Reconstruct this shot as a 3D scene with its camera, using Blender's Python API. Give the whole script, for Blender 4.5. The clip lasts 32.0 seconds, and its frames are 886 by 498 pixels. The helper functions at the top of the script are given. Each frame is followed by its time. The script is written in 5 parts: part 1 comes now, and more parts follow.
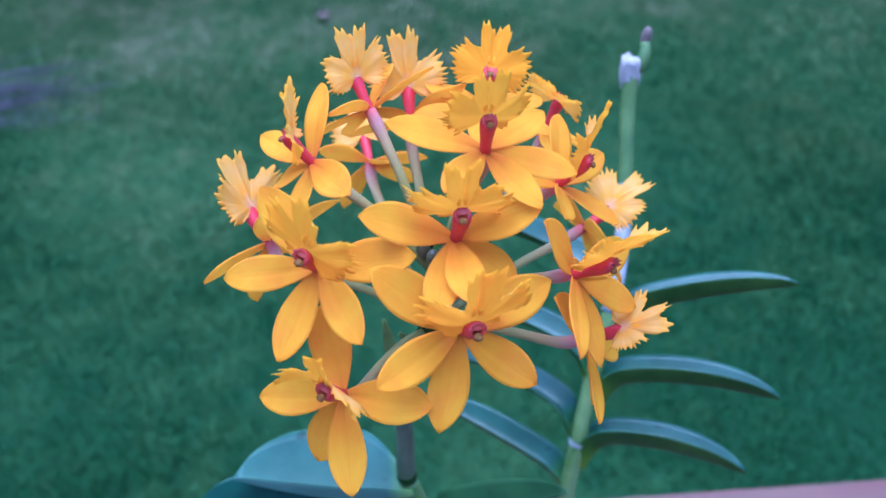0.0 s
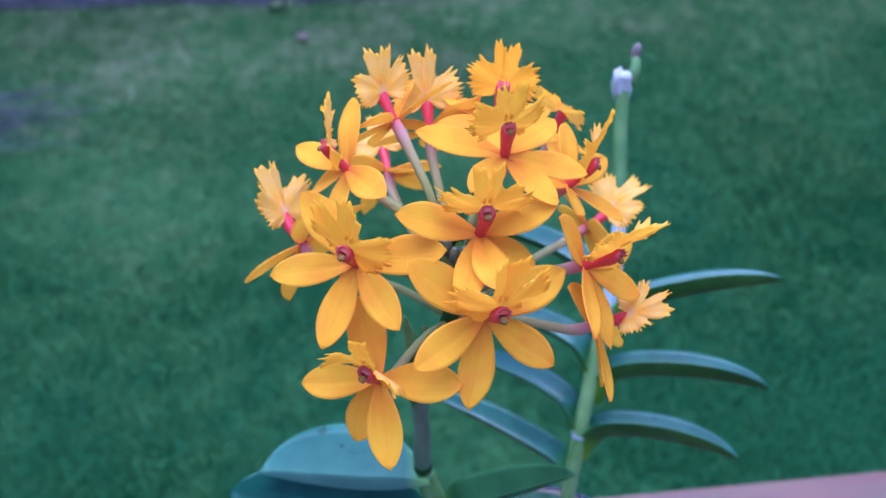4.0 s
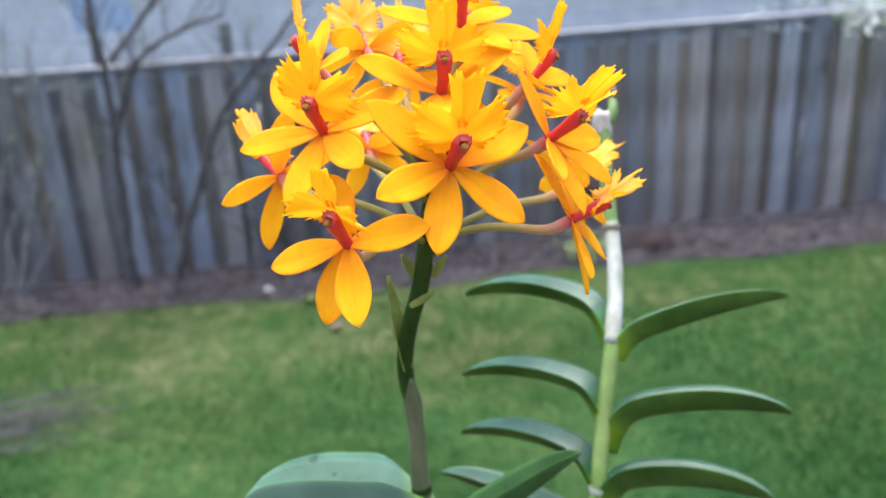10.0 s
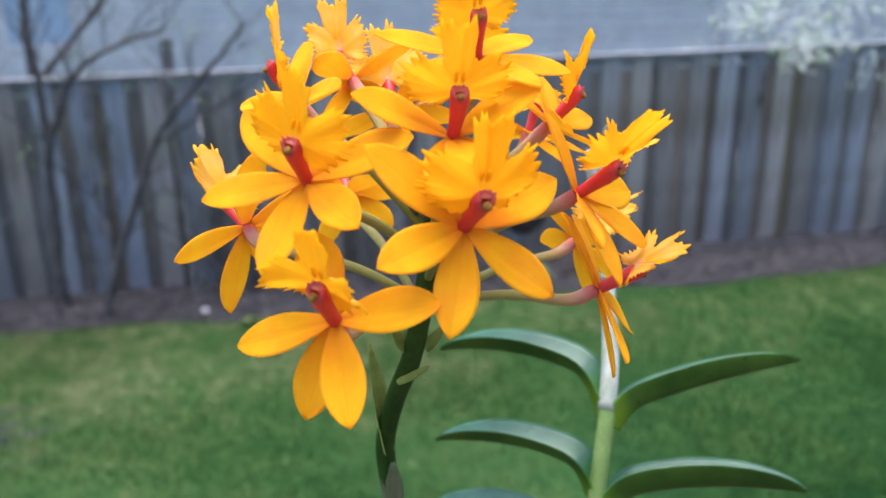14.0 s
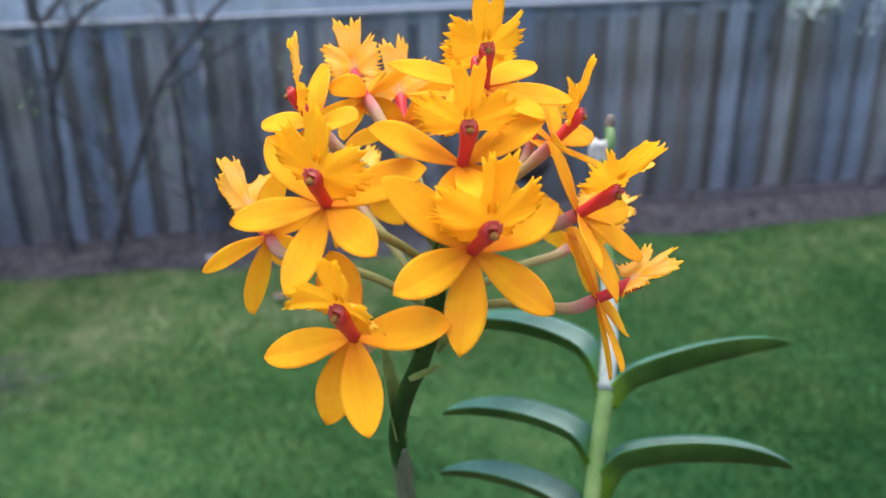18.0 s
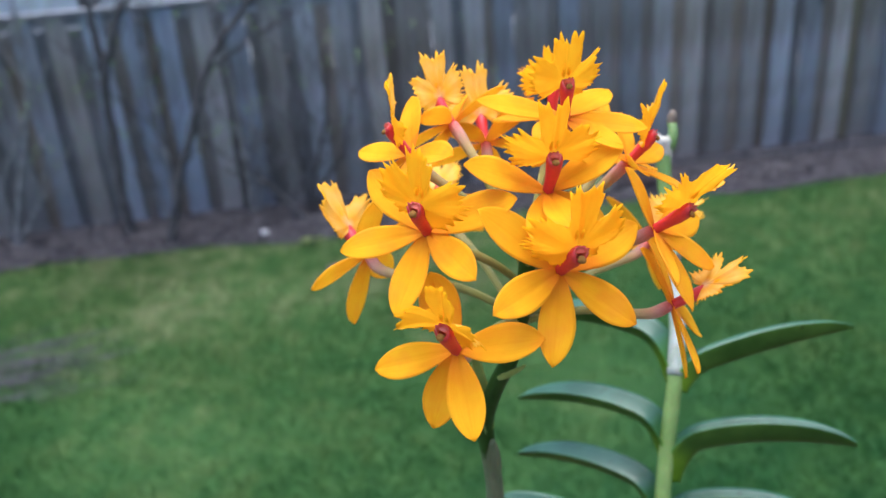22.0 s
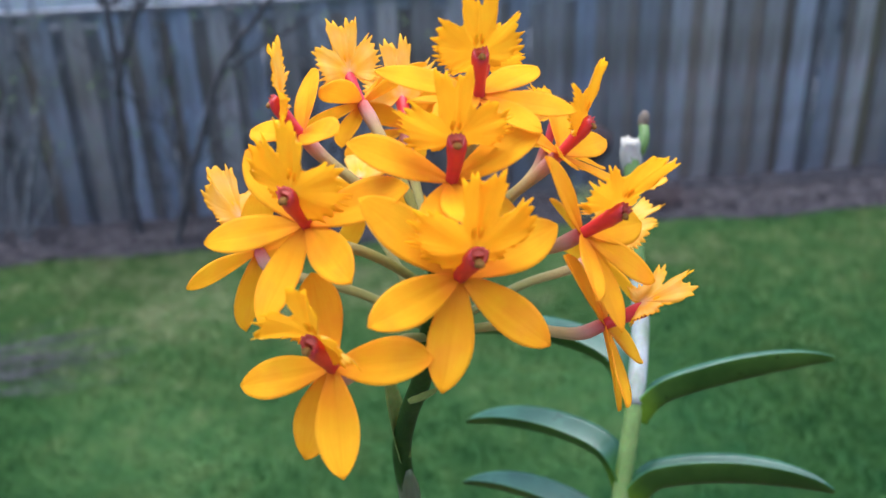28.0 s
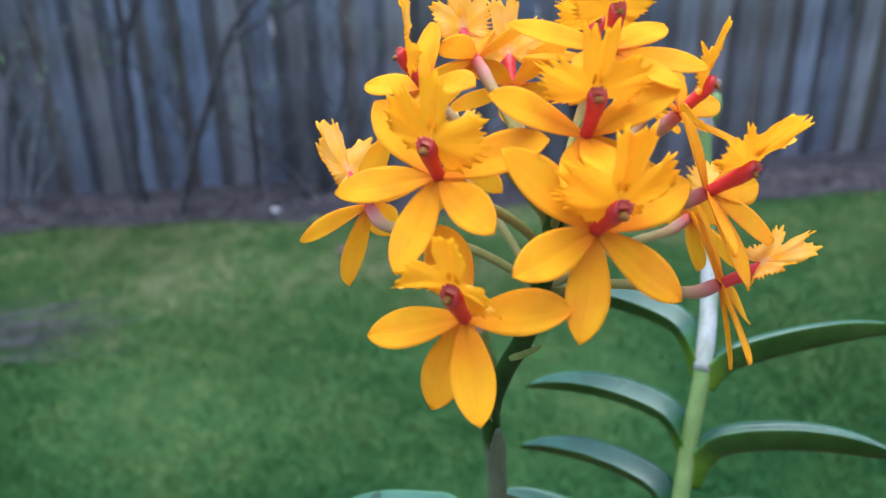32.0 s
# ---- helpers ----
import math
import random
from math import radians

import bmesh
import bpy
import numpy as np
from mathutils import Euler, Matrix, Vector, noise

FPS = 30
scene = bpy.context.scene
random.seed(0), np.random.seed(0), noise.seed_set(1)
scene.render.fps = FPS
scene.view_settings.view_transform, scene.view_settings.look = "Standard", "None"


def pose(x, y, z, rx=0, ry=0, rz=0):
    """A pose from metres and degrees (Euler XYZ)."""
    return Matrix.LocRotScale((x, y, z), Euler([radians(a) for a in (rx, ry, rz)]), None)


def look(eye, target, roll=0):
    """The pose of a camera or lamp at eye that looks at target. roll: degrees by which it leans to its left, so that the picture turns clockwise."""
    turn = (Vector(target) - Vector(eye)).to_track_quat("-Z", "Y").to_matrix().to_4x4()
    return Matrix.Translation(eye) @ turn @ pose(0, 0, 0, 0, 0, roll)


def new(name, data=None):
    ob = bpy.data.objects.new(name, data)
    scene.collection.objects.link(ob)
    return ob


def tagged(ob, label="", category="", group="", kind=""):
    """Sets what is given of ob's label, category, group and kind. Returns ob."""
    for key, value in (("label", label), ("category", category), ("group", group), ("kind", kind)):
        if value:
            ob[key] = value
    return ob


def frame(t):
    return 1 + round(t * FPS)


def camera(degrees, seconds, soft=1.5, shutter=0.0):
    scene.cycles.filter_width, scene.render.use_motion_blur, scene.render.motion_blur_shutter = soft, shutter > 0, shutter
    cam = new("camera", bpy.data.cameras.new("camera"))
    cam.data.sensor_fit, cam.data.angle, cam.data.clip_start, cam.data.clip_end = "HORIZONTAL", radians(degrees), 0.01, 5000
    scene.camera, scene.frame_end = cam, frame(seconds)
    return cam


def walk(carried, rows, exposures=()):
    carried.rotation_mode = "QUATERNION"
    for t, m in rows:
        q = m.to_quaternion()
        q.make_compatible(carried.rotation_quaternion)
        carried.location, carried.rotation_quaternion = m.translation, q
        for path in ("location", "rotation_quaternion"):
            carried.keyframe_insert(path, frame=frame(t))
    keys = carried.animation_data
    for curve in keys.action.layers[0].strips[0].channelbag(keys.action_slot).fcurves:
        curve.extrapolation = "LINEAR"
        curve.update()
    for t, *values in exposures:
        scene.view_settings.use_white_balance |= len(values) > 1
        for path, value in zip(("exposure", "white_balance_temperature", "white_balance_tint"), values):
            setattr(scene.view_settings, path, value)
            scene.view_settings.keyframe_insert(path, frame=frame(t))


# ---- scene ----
cam = camera(52.7, 32.0)
PATH = [
    (0, (0.0341, 0.0273, 2.8349), (0.0254, 0.1761, 2.7015), 0.63),
    (0.5, (0.0370, 0.0235, 2.8373), (0.0286, 0.1729, 2.7046), 0.58),
    (1, (0.0358, 0.0182, 2.8385), (0.0279, 0.1676, 2.7057), 0.88),
    (1.5, (0.0346, 0.0173, 2.8389), (0.0267, 0.1673, 2.7068), 0.56),
    (2, (0.0358, 0.0154, 2.8402), (0.0302, 0.1658, 2.7086), 1.11),
    (2.5, (0.0329, 0.0121, 2.8423), (0.0275, 0.1632, 2.7114), 0.66),
    (4.5, (0.0254, 0.0088, 2.8444), (0.0209, 0.1608, 2.7146), 0.39),
    (5, (0.0256, 0.0124, 2.8444), (0.0232, 0.1677, 2.7184), -0.06),
    (5.5, (0.0203, 0.0073, 2.8346), (0.0173, 0.1688, 2.7166), -1.19),
    (6, (0.0362, -0.0218, 2.8152), (0.0290, 0.1475, 2.7090), -2.72),
    (6.5, (0.0571, -0.0641, 2.7881), (0.0428, 0.1123, 2.6949), -4.37),
    (7, (0.0454, -0.0810, 2.7710), (0.0287, 0.0992, 2.6859), -4.76),
    (7.5, (0.0396, -0.0833, 2.7472), (0.0231, 0.0988, 2.6660), -4.35),
    (8, (0.0380, -0.0892, 2.7522), (0.0218, 0.0941, 2.6738), -3.97),
    (8.5, (0.0442, -0.0899, 2.7602), (0.0286, 0.0934, 2.6817), -4.18),
    (9, (0.0387, -0.0749, 2.7580), (0.0227, 0.1079, 2.6784), -4.36),
    (9.5, (0.0380, -0.0583, 2.7632), (0.0246, 0.1261, 2.6868), -3.59),
    (10, (0.0405, -0.0398, 2.7636), (0.0280, 0.1454, 2.6891), -3.42),
    (10.5, (0.0350, -0.0287, 2.7740), (0.0260, 0.1570, 2.7002), -2.76),
    (11, (0.0315, -0.0197, 2.7678), (0.0250, 0.1656, 2.6928), -2.02),
    (11.5, (0.0298, -0.0157, 2.7676), (0.0255, 0.1698, 2.6930), -1.37),
    (12, (0.0243, -0.0150, 2.7716), (0.0222, 0.1710, 2.6979), -1.12),
    (12.5, (0.0266, -0.0119, 2.7610), (0.0269, 0.1739, 2.6872), -0.78),
    (13, (0.0263, -0.0075, 2.7658), (0.0271, 0.1791, 2.6939), -0.96),
    (13.5, (0.0253, -0.0053, 2.7622), (0.0265, 0.1818, 2.6913), -0.72),
    (14, (0.0260, -0.0028, 2.7599), (0.0270, 0.1844, 2.6896), -0.88),
    (14.5, (0.0279, -0.0044, 2.7596), (0.0283, 0.1830, 2.6896), -1.00),
    (16.5, (0.0242, 0.0052, 2.7677), (0.0240, 0.1890, 2.6889), -1.03),
    (17, (0.0224, 0.0005, 2.7722), (0.0219, 0.1832, 2.6908), -0.89),
    (17.5, (0.0217, -0.0044, 2.7772), (0.0224, 0.1782, 2.6957), -0.73),
    (18, (0.0250, -0.0096, 2.7779), (0.0249, 0.1730, 2.6965), -0.92),
    (18.5, (0.0246, -0.0089, 2.7800), (0.0249, 0.1735, 2.6978), -0.91),
    (19, (0.0244, -0.0072, 2.7828), (0.0243, 0.1752, 2.7009), -1.27),
    (19.5, (0.0245, -0.0073, 2.7805), (0.0235, 0.1748, 2.6978), -1.15),
    (20, (0.0221, -0.0064, 2.7778), (0.0205, 0.1756, 2.6948), -1.13),
    (20.5, (0.0176, -0.0071, 2.7759), (0.0142, 0.1741, 2.6913), -1.35),
    (21, (0.0174, -0.0156, 2.7854), (0.0089, 0.1649, 2.6997), -2.66),
    (21.5, (0.0163, -0.0200, 2.7953), (0.0050, 0.1597, 2.7084), -4.00),
    (22, (0.0169, -0.0221, 2.7966), (0.0054, 0.1572, 2.7089), -4.31),
    (22.5, (0.0155, -0.0164, 2.7865), (0.0058, 0.1642, 2.7010), -3.87),
    (23, (0.0236, -0.0089, 2.7829), (0.0163, 0.1743, 2.7030), -3.18),
    (23.5, (0.0242, -0.0010, 2.7762), (0.0172, 0.1822, 2.6963), -2.56),
    (24, (0.0337, 0.0003, 2.7826), (0.0264, 0.1836, 2.7031), -2.49),
    (24.5, (0.0309, 0.0026, 2.7818), (0.0211, 0.1851, 2.7007), -2.62),
    (25, (0.0316, 0.0058, 2.7809), (0.0230, 0.1879, 2.6986), -2.33),
    (25.5, (0.0354, 0.0086, 2.7783), (0.0268, 0.1903, 2.6950), -2.27),
    (27.5, (0.0393, 0.0061, 2.7789), (0.0281, 0.1872, 2.6948), -1.47),
    (28, (0.0382, 0.0065, 2.7791), (0.0246, 0.1870, 2.6941), -2.20),
    (28.5, (0.0383, 0.0095, 2.7777), (0.0257, 0.1907, 2.6941), -1.21),
    (29, (0.0334, 0.0094, 2.7769), (0.0194, 0.1897, 2.6914), -1.83),
    (29.5, (0.0330, 0.0081, 2.7777), (0.0189, 0.1881, 2.6918), -1.37),
    (30, (0.0349, 0.0049, 2.7801), (0.0225, 0.1852, 2.6945), -1.06),
    (30.5, (0.0333, 0.0041, 2.7810), (0.0217, 0.1838, 2.6941), -0.93),
    (31, (0.0312, 0.0051, 2.7807), (0.0201, 0.1844, 2.6928), -0.69),
    (31.5, (0.0251, 0.0039, 2.7761), (0.0127, 0.1820, 2.6858), -0.71),
    (32, (0.0145, 0.0024, 2.7763), (0.0009, 0.1806, 2.6865), -1.09),
]
EXPOSURES = [(0, 1.38, 4120, 29), (2.5, 1.38, 4120, 29), (5, 1.39, 4310, 26), (6, 1.5, 4600, 22), (7, 2.06, 5350, 19), (8, 2.54, 5900, 20), (9, 2.42, 6400, 15), (10, 2.02, 6350, 14), (13, 1.71, 6230, 11), (17, 1.63, 5850, 11), (19, 1.61, 5800, 10), (25, 1.61, 5800, 11), (32, 1.57, 5500, 12)]
walk(cam, [(t, look(eye, target, roll)) for t, eye, target, roll in PATH], EXPOSURES)
cam.data.dof.use_dof = True
cam.data.dof.focus_distance = 0.187
cam.data.dof.aperture_fstop = 18.5

# ---- world and light ----
world = bpy.data.worlds.new("sky")
scene.world = world
world.use_nodes = True
wn, wl = world.node_tree.nodes, world.node_tree.links
sky = wn.new("ShaderNodeTexSky")
sky.sky_type = "NISHITA"
sky.sun_disc = False
sky.sun_elevation, sky.sun_rotation = radians(84), radians(320)
sky.air_density, sky.dust_density = 1.0, 3.0
wn["Background"].inputs["Strength"].default_value = 0.15
wl.new(sky.outputs[0], wn["Background"].inputs["Color"])
sun_data = bpy.data.lights.new("sun", "SUN")
sun_data.energy, sun_data.angle, sun_data.color = 1.4, radians(60), (1.0, 0.97, 0.93)
sun = new("sun", sun_data)
sun.matrix_world = look((-0.47, 0.56, 7), (0, 0, 0))


# ---- materials ----
def mat(name, rough=0.6):
    m = bpy.data.materials.new(name)
    m.use_nodes = True
    b = m.node_tree.nodes["Principled BSDF"]
    b.inputs["Roughness"].default_value = rough
    return m, m.node_tree.nodes, m.node_tree.links, b


def node(nodes, kind, **inputs):
    n = nodes.new(kind)
    for k, v in inputs.items():
        n.inputs[k.replace("_", " ")].default_value = v
    return n


def ramp(nodes, *stops):
    r = nodes.new("ShaderNodeValToRGB")
    e = r.color_ramp.elements
    while len(e) < len(stops):
        e.new(0.5)
    for s, (p, c) in zip(e, stops):
        s.position, s.color = p, (*c, 1)
    return r


def noise_of(nodes, links, scale, detail=4.0, stretch=None, rough=0.55):
    """A noise in the object's own metres."""
    co = nodes.new("ShaderNodeTexCoord")
    tex = node(nodes, "ShaderNodeTexNoise", Scale=scale, Detail=detail, Roughness=rough)
    if stretch:
        mp = nodes.new("ShaderNodeMapping")
        mp.inputs["Scale"].default_value = stretch
        links.new(co.outputs["Object"], mp.inputs[0])
        links.new(mp.outputs[0], tex.inputs["Vector"])
    else:
        links.new(co.outputs["Object"], tex.inputs["Vector"])
    return tex


def bump(nodes, links, bsdf, src, strength, distance):
    b = node(nodes, "ShaderNodeBump", Strength=strength, Distance=distance)
    links.new(src, b.inputs["Height"])
    links.new(b.outputs[0], bsdf.inputs["Normal"])


def mix(nodes, links, kind, fac, a, b):
    m = nodes.new("ShaderNodeMix")
    m.data_type, m.blend_type = "RGBA", kind
    for s, v in ((0, fac), (6, a), (7, b)):
        if isinstance(v, (int, float)):
            m.inputs[s].default_value = v
        elif isinstance(v, tuple):
            m.inputs[s].default_value = (*v, 1)
        else:
            links.new(v, m.inputs[s])
    return m.outputs[2]


def attr(nodes, name):
    a = nodes.new("ShaderNodeAttribute")
    a.attribute_name = name
    return a.outputs["Fac"]


def thin_leafy(m, nodes, links, bsdf, color, amount):
    """Lets light through a thin petal or leaf."""
    tr = nodes.new("ShaderNodeBsdfTranslucent")
    # half of the tint at each of the two skins
    half = node(nodes, "ShaderNodeGamma", Gamma=0.5)
    links.new(color, half.inputs["Color"])
    links.new(half.outputs[0], tr.inputs["Color"])
    mx = nodes.new("ShaderNodeMixShader")
    mx.inputs[0].default_value = amount
    links.new(bsdf.outputs[0], mx.inputs[1])
    links.new(tr.outputs[0], mx.inputs[2])
    links.new(mx.outputs[0], nodes["Material Output"].inputs["Surface"])


def petal_material(name, pale, deep, blush, through_light=0.38, relief=0.25, flush=0.8):
    m, n, l, b = mat(name, 0.6)
    along, across = attr(n, "along"), attr(n, "across")
    r = ramp(n, (0.0, blush), (0.3, deep), (0.72, pale), (1.0, deep))
    l.new(along, r.inputs[0])
    blot = noise_of(n, l, 260, 3)
    br = ramp(n, (0.42, (1, 1, 1)), (0.75, (0.95, 0.72, 0.75)))
    l.new(blot.outputs["Fac"], br.inputs[0])
    c = mix(n, l, "MULTIPLY", 0.4, r.outputs[0], br.outputs[0])
    # rosy flush in long soft streaks and along the margin
    fl = noise_of(n, l, 120, 2)
    fr = ramp(n, (0.5, (1, 1, 1)), (0.72, (0.98, 0.76, 1.6)))
    l.new(fl.outputs["Fac"], fr.inputs[0])
    c = mix(n, l, "MULTIPLY", flush, c, fr.outputs[0])
    er = ramp(n, (0.86, (1, 1, 1)), (1.0, (1.0, 0.88, 1.5)))
    l.new(attr(n, "rim"), er.inputs[0])
    c = mix(n, l, "MULTIPLY", flush, c, er.outputs[0])
    # fine veins that run along the petal
    w = node(n, "ShaderNodeTexWave", Scale=5.0, Distortion=1.2, Detail=1.0)
    w.bands_direction = "X"
    cb = n.new("ShaderNodeCombineXYZ")
    l.new(across, cb.inputs[0])
    l.new(along, cb.inputs[1])
    l.new(cb.outputs[0], w.inputs["Vector"])
    vr = ramp(n, (0.0, (0.93, 0.86, 0.8)), (0.35, (1, 1, 1)))
    l.new(w.outputs["Fac"], vr.inputs[0])
    c = mix(n, l, "MULTIPLY", 0.35 if flush else 0.2, c, vr.outputs[0])
    # deeper soft streaks along the petal and a faint midrib
    mp = n.new("ShaderNodeMapping")
    mp.inputs["Scale"].default_value = (5.0, 1.1, 1.0)
    l.new(cb.outputs[0], mp.inputs[0])
    streak = node(n, "ShaderNodeTexNoise", Scale=1.6, Detail=3.0)
    l.new(mp.outputs[0], streak.inputs["Vector"])
    kr = ramp(n, (0.4, (1, 1, 1)), (0.72, (0.96, 0.76, 0.7)))
    l.new(streak.outputs["Fac"], kr.inputs[0])
    c = mix(n, l, "MULTIPLY", 0.45 if flush else 0.25, c, kr.outputs[0])
    mid = ramp(n, (0.0, (0.97, 0.9, 0.85)), (0.08, (1, 1, 1)))
    l.new(attr(n, "rim"), mid.inputs[0])
    c = mix(n, l, "MULTIPLY", flush, c, mid.outputs[0])
    info = n.new("ShaderNodeObjectInfo")
    hs = n.new("ShaderNodeHueSaturation")
    mr = node(n, "ShaderNodeMapRange", To_Min=0.92, To_Max=1.05)
    l.new(info.outputs["Random"], mr.inputs[0])
    l.new(mr.outputs[0], hs.inputs["Value"])
    l.new(c, hs.inputs["Color"])
    l.new(hs.outputs[0], b.inputs["Base Color"])
    b.inputs["Specular IOR Level"].default_value = 0.06
    bump(n, l, b, w.outputs["Fac"], relief, 0.0002)
    thin_leafy(m, n, l, b, hs.outputs[0], through_light)
    return m


PETAL = petal_material("orange_petal", (0.94, 0.53, 0.014), (0.92, 0.46, 0.009), (0.90, 0.33, 0.020), 0.54)
LIP_BACK = petal_material("pale_lip_back", (0.98, 0.66, 0.17), (0.98, 0.56, 0.05), (0.97, 0.74, 0.38), 0.6, 0.08, 0.0)
LIP = petal_material("golden_lip", (1.0, 0.47, 0.002), (1.0, 0.49, 0.002), (1.0, 0.58, 0.004), 0.7, 0.08, 0.0)


def column_material():
    m, n, l, b = mat("red_column", 0.42)
    r = ramp(n, (0.0, (0.58, 0.035, 0.035)), (0.6, (0.62, 0.022, 0.026)), (0.92, (0.54, 0.025, 0.02)), (1.0, (0.48, 0.05, 0.012)))
    l.new(attr(n, "along"), r.inputs[0])
    t = noise_of(n, l, 900, 3)
    c = mix(n, l, "MULTIPLY", 0.35, r.outputs[0], t.outputs["Color"])
    l.new(c, b.inputs["Base Color"])
    b.inputs["Subsurface Weight"].default_value = 0.12
    b.inputs["Subsurface Scale"].default_value = 0.002
    bump(n, l, b, t.outputs["Fac"], 0.2, 0.0003)
    return m


def pedicel_material():
    m, n, l, b = mat("flower_stalk_green_to_mauve", 0.42)
    r = ramp(n, (0.0, (0.13, 0.16, 0.035)), (0.5, (0.28, 0.265, 0.075)), (0.70, (0.38, 0.29, 0.115)), (0.86, (0.50, 0.25, 0.19)), (1.0, (0.60, 0.13, 0.11)))
    l.new(attr(n, "along"), r.inputs[0])
    w = node(n, "ShaderNodeTexWave", Scale=2.5, Distortion=0.6)
    cb = n.new("ShaderNodeCombineXYZ")
    l.new(attr(n, "across"), cb.inputs[0])
    l.new(cb.outputs[0], w.inputs["Vector"])
    vr = ramp(n, (0.0, (0.72, 0.7, 0.7)), (0.6, (1.1, 1.1, 1.1)))
    l.new(w.outputs["Fac"], vr.inputs[0])
    l.new(mix(n, l, "MULTIPLY", 0.7, r.outputs[0], vr.outputs[0]), b.inputs["Base Color"])
    b.inputs["Specular IOR Level"].default_value = 0.22
    bump(n, l, b, w.outputs["Fac"], 0.4, 0.0004)
    return m


def leaf_material(name, dark, light, rough=0.36, spec=0.2):
    m, n, l, b = mat(name, rough)
    t1, t2 = noise_of(n, l, 55, 4), noise_of(n, l, 700, 3)
    r = ramp(n, (0.36, dark), (0.64, light))
    l.new(t1.outputs["Fac"], r.inputs[0])
    base = ramp(n, (0.0, (3.6, 2.6, 1.0)), (0.07, (2.4, 2.0, 0.9)), (0.17, (1, 1, 1)))
    l.new(attr(n, "along"), base.inputs[0])
    c = mix(n, l, "MULTIPLY", 1.0, r.outputs[0], base.outputs[0])
    # painted groove shade on the midrib, edge light on the paler yellowish margin
    rib_shade_rim_light = ramp(n, (0.0, (0.5, 0.56, 0.5)), (0.05, (0.95, 0.97, 0.95)), (0.95, (1, 1, 1)), (1.0, (1.35, 1.35, 1.0)))
    l.new(attr(n, "rim"), rib_shade_rim_light.inputs[0])
    c = mix(n, l, "MULTIPLY", 0.9, c, rib_shade_rim_light.outputs[0])
    w = node(n, "ShaderNodeTexWave", Scale=7.0, Distortion=1.5, Detail=2.0)
    cb = n.new("ShaderNodeCombineXYZ")
    l.new(attr(n, "across"), cb.inputs[0])
    l.new(attr(n, "along"), cb.inputs[1])
    l.new(cb.outputs[0], w.inputs["Vector"])
    vr = ramp(n, (0.0, (0.86, 0.88, 0.86)), (0.5, (1, 1, 1)))
    l.new(w.outputs["Fac"], vr.inputs[0])
    c = mix(n, l, "MULTIPLY", 0.5, c, vr.outputs[0])
    spots = ramp(n, (0.68, (1, 1, 1)), (0.73, (0.25, 0.2, 0.15)))
    l.new(noise_of(n, l, 230, 2).outputs["Fac"], spots.inputs[0])
    c = mix(n, l, "MULTIPLY", 0.6, c, spots.outputs[0])
    l.new(c, b.inputs["Base Color"])
    rr = node(n, "ShaderNodeMapRange", To_Min=rough - 0.06, To_Max=rough + 0.14)
    l.new(t2.outputs["Fac"], rr.inputs[0])
    l.new(rr.outputs[0], b.inputs["Roughness"])
    b.inputs["Specular IOR Level"].default_value = spec
    bump(n, l, b, t2.outputs["Fac"], 0.12, 0.0003)
    thin_leafy(m, n, l, b, c, 0.1)
    return m


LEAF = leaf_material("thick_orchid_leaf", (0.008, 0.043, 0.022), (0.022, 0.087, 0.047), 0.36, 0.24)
YOUNG_LIT_LEAF = leaf_material("pale_young_lit_leaf", (0.042, 0.112, 0.072), (0.075, 0.172, 0.115), 0.42, 0.22)
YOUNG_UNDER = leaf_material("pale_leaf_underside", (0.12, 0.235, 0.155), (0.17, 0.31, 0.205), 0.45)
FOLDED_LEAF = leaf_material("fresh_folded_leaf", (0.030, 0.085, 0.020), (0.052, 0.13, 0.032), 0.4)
# upper side: sky sheen worked into a lighter, bluer base green
CANE_SHEEN_LEAF = leaf_material("strap_leaf", (0.016, 0.070, 0.034), (0.036, 0.115, 0.062), 0.32, 0.6)
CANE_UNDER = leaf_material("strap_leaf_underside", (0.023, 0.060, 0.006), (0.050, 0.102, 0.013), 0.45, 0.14)


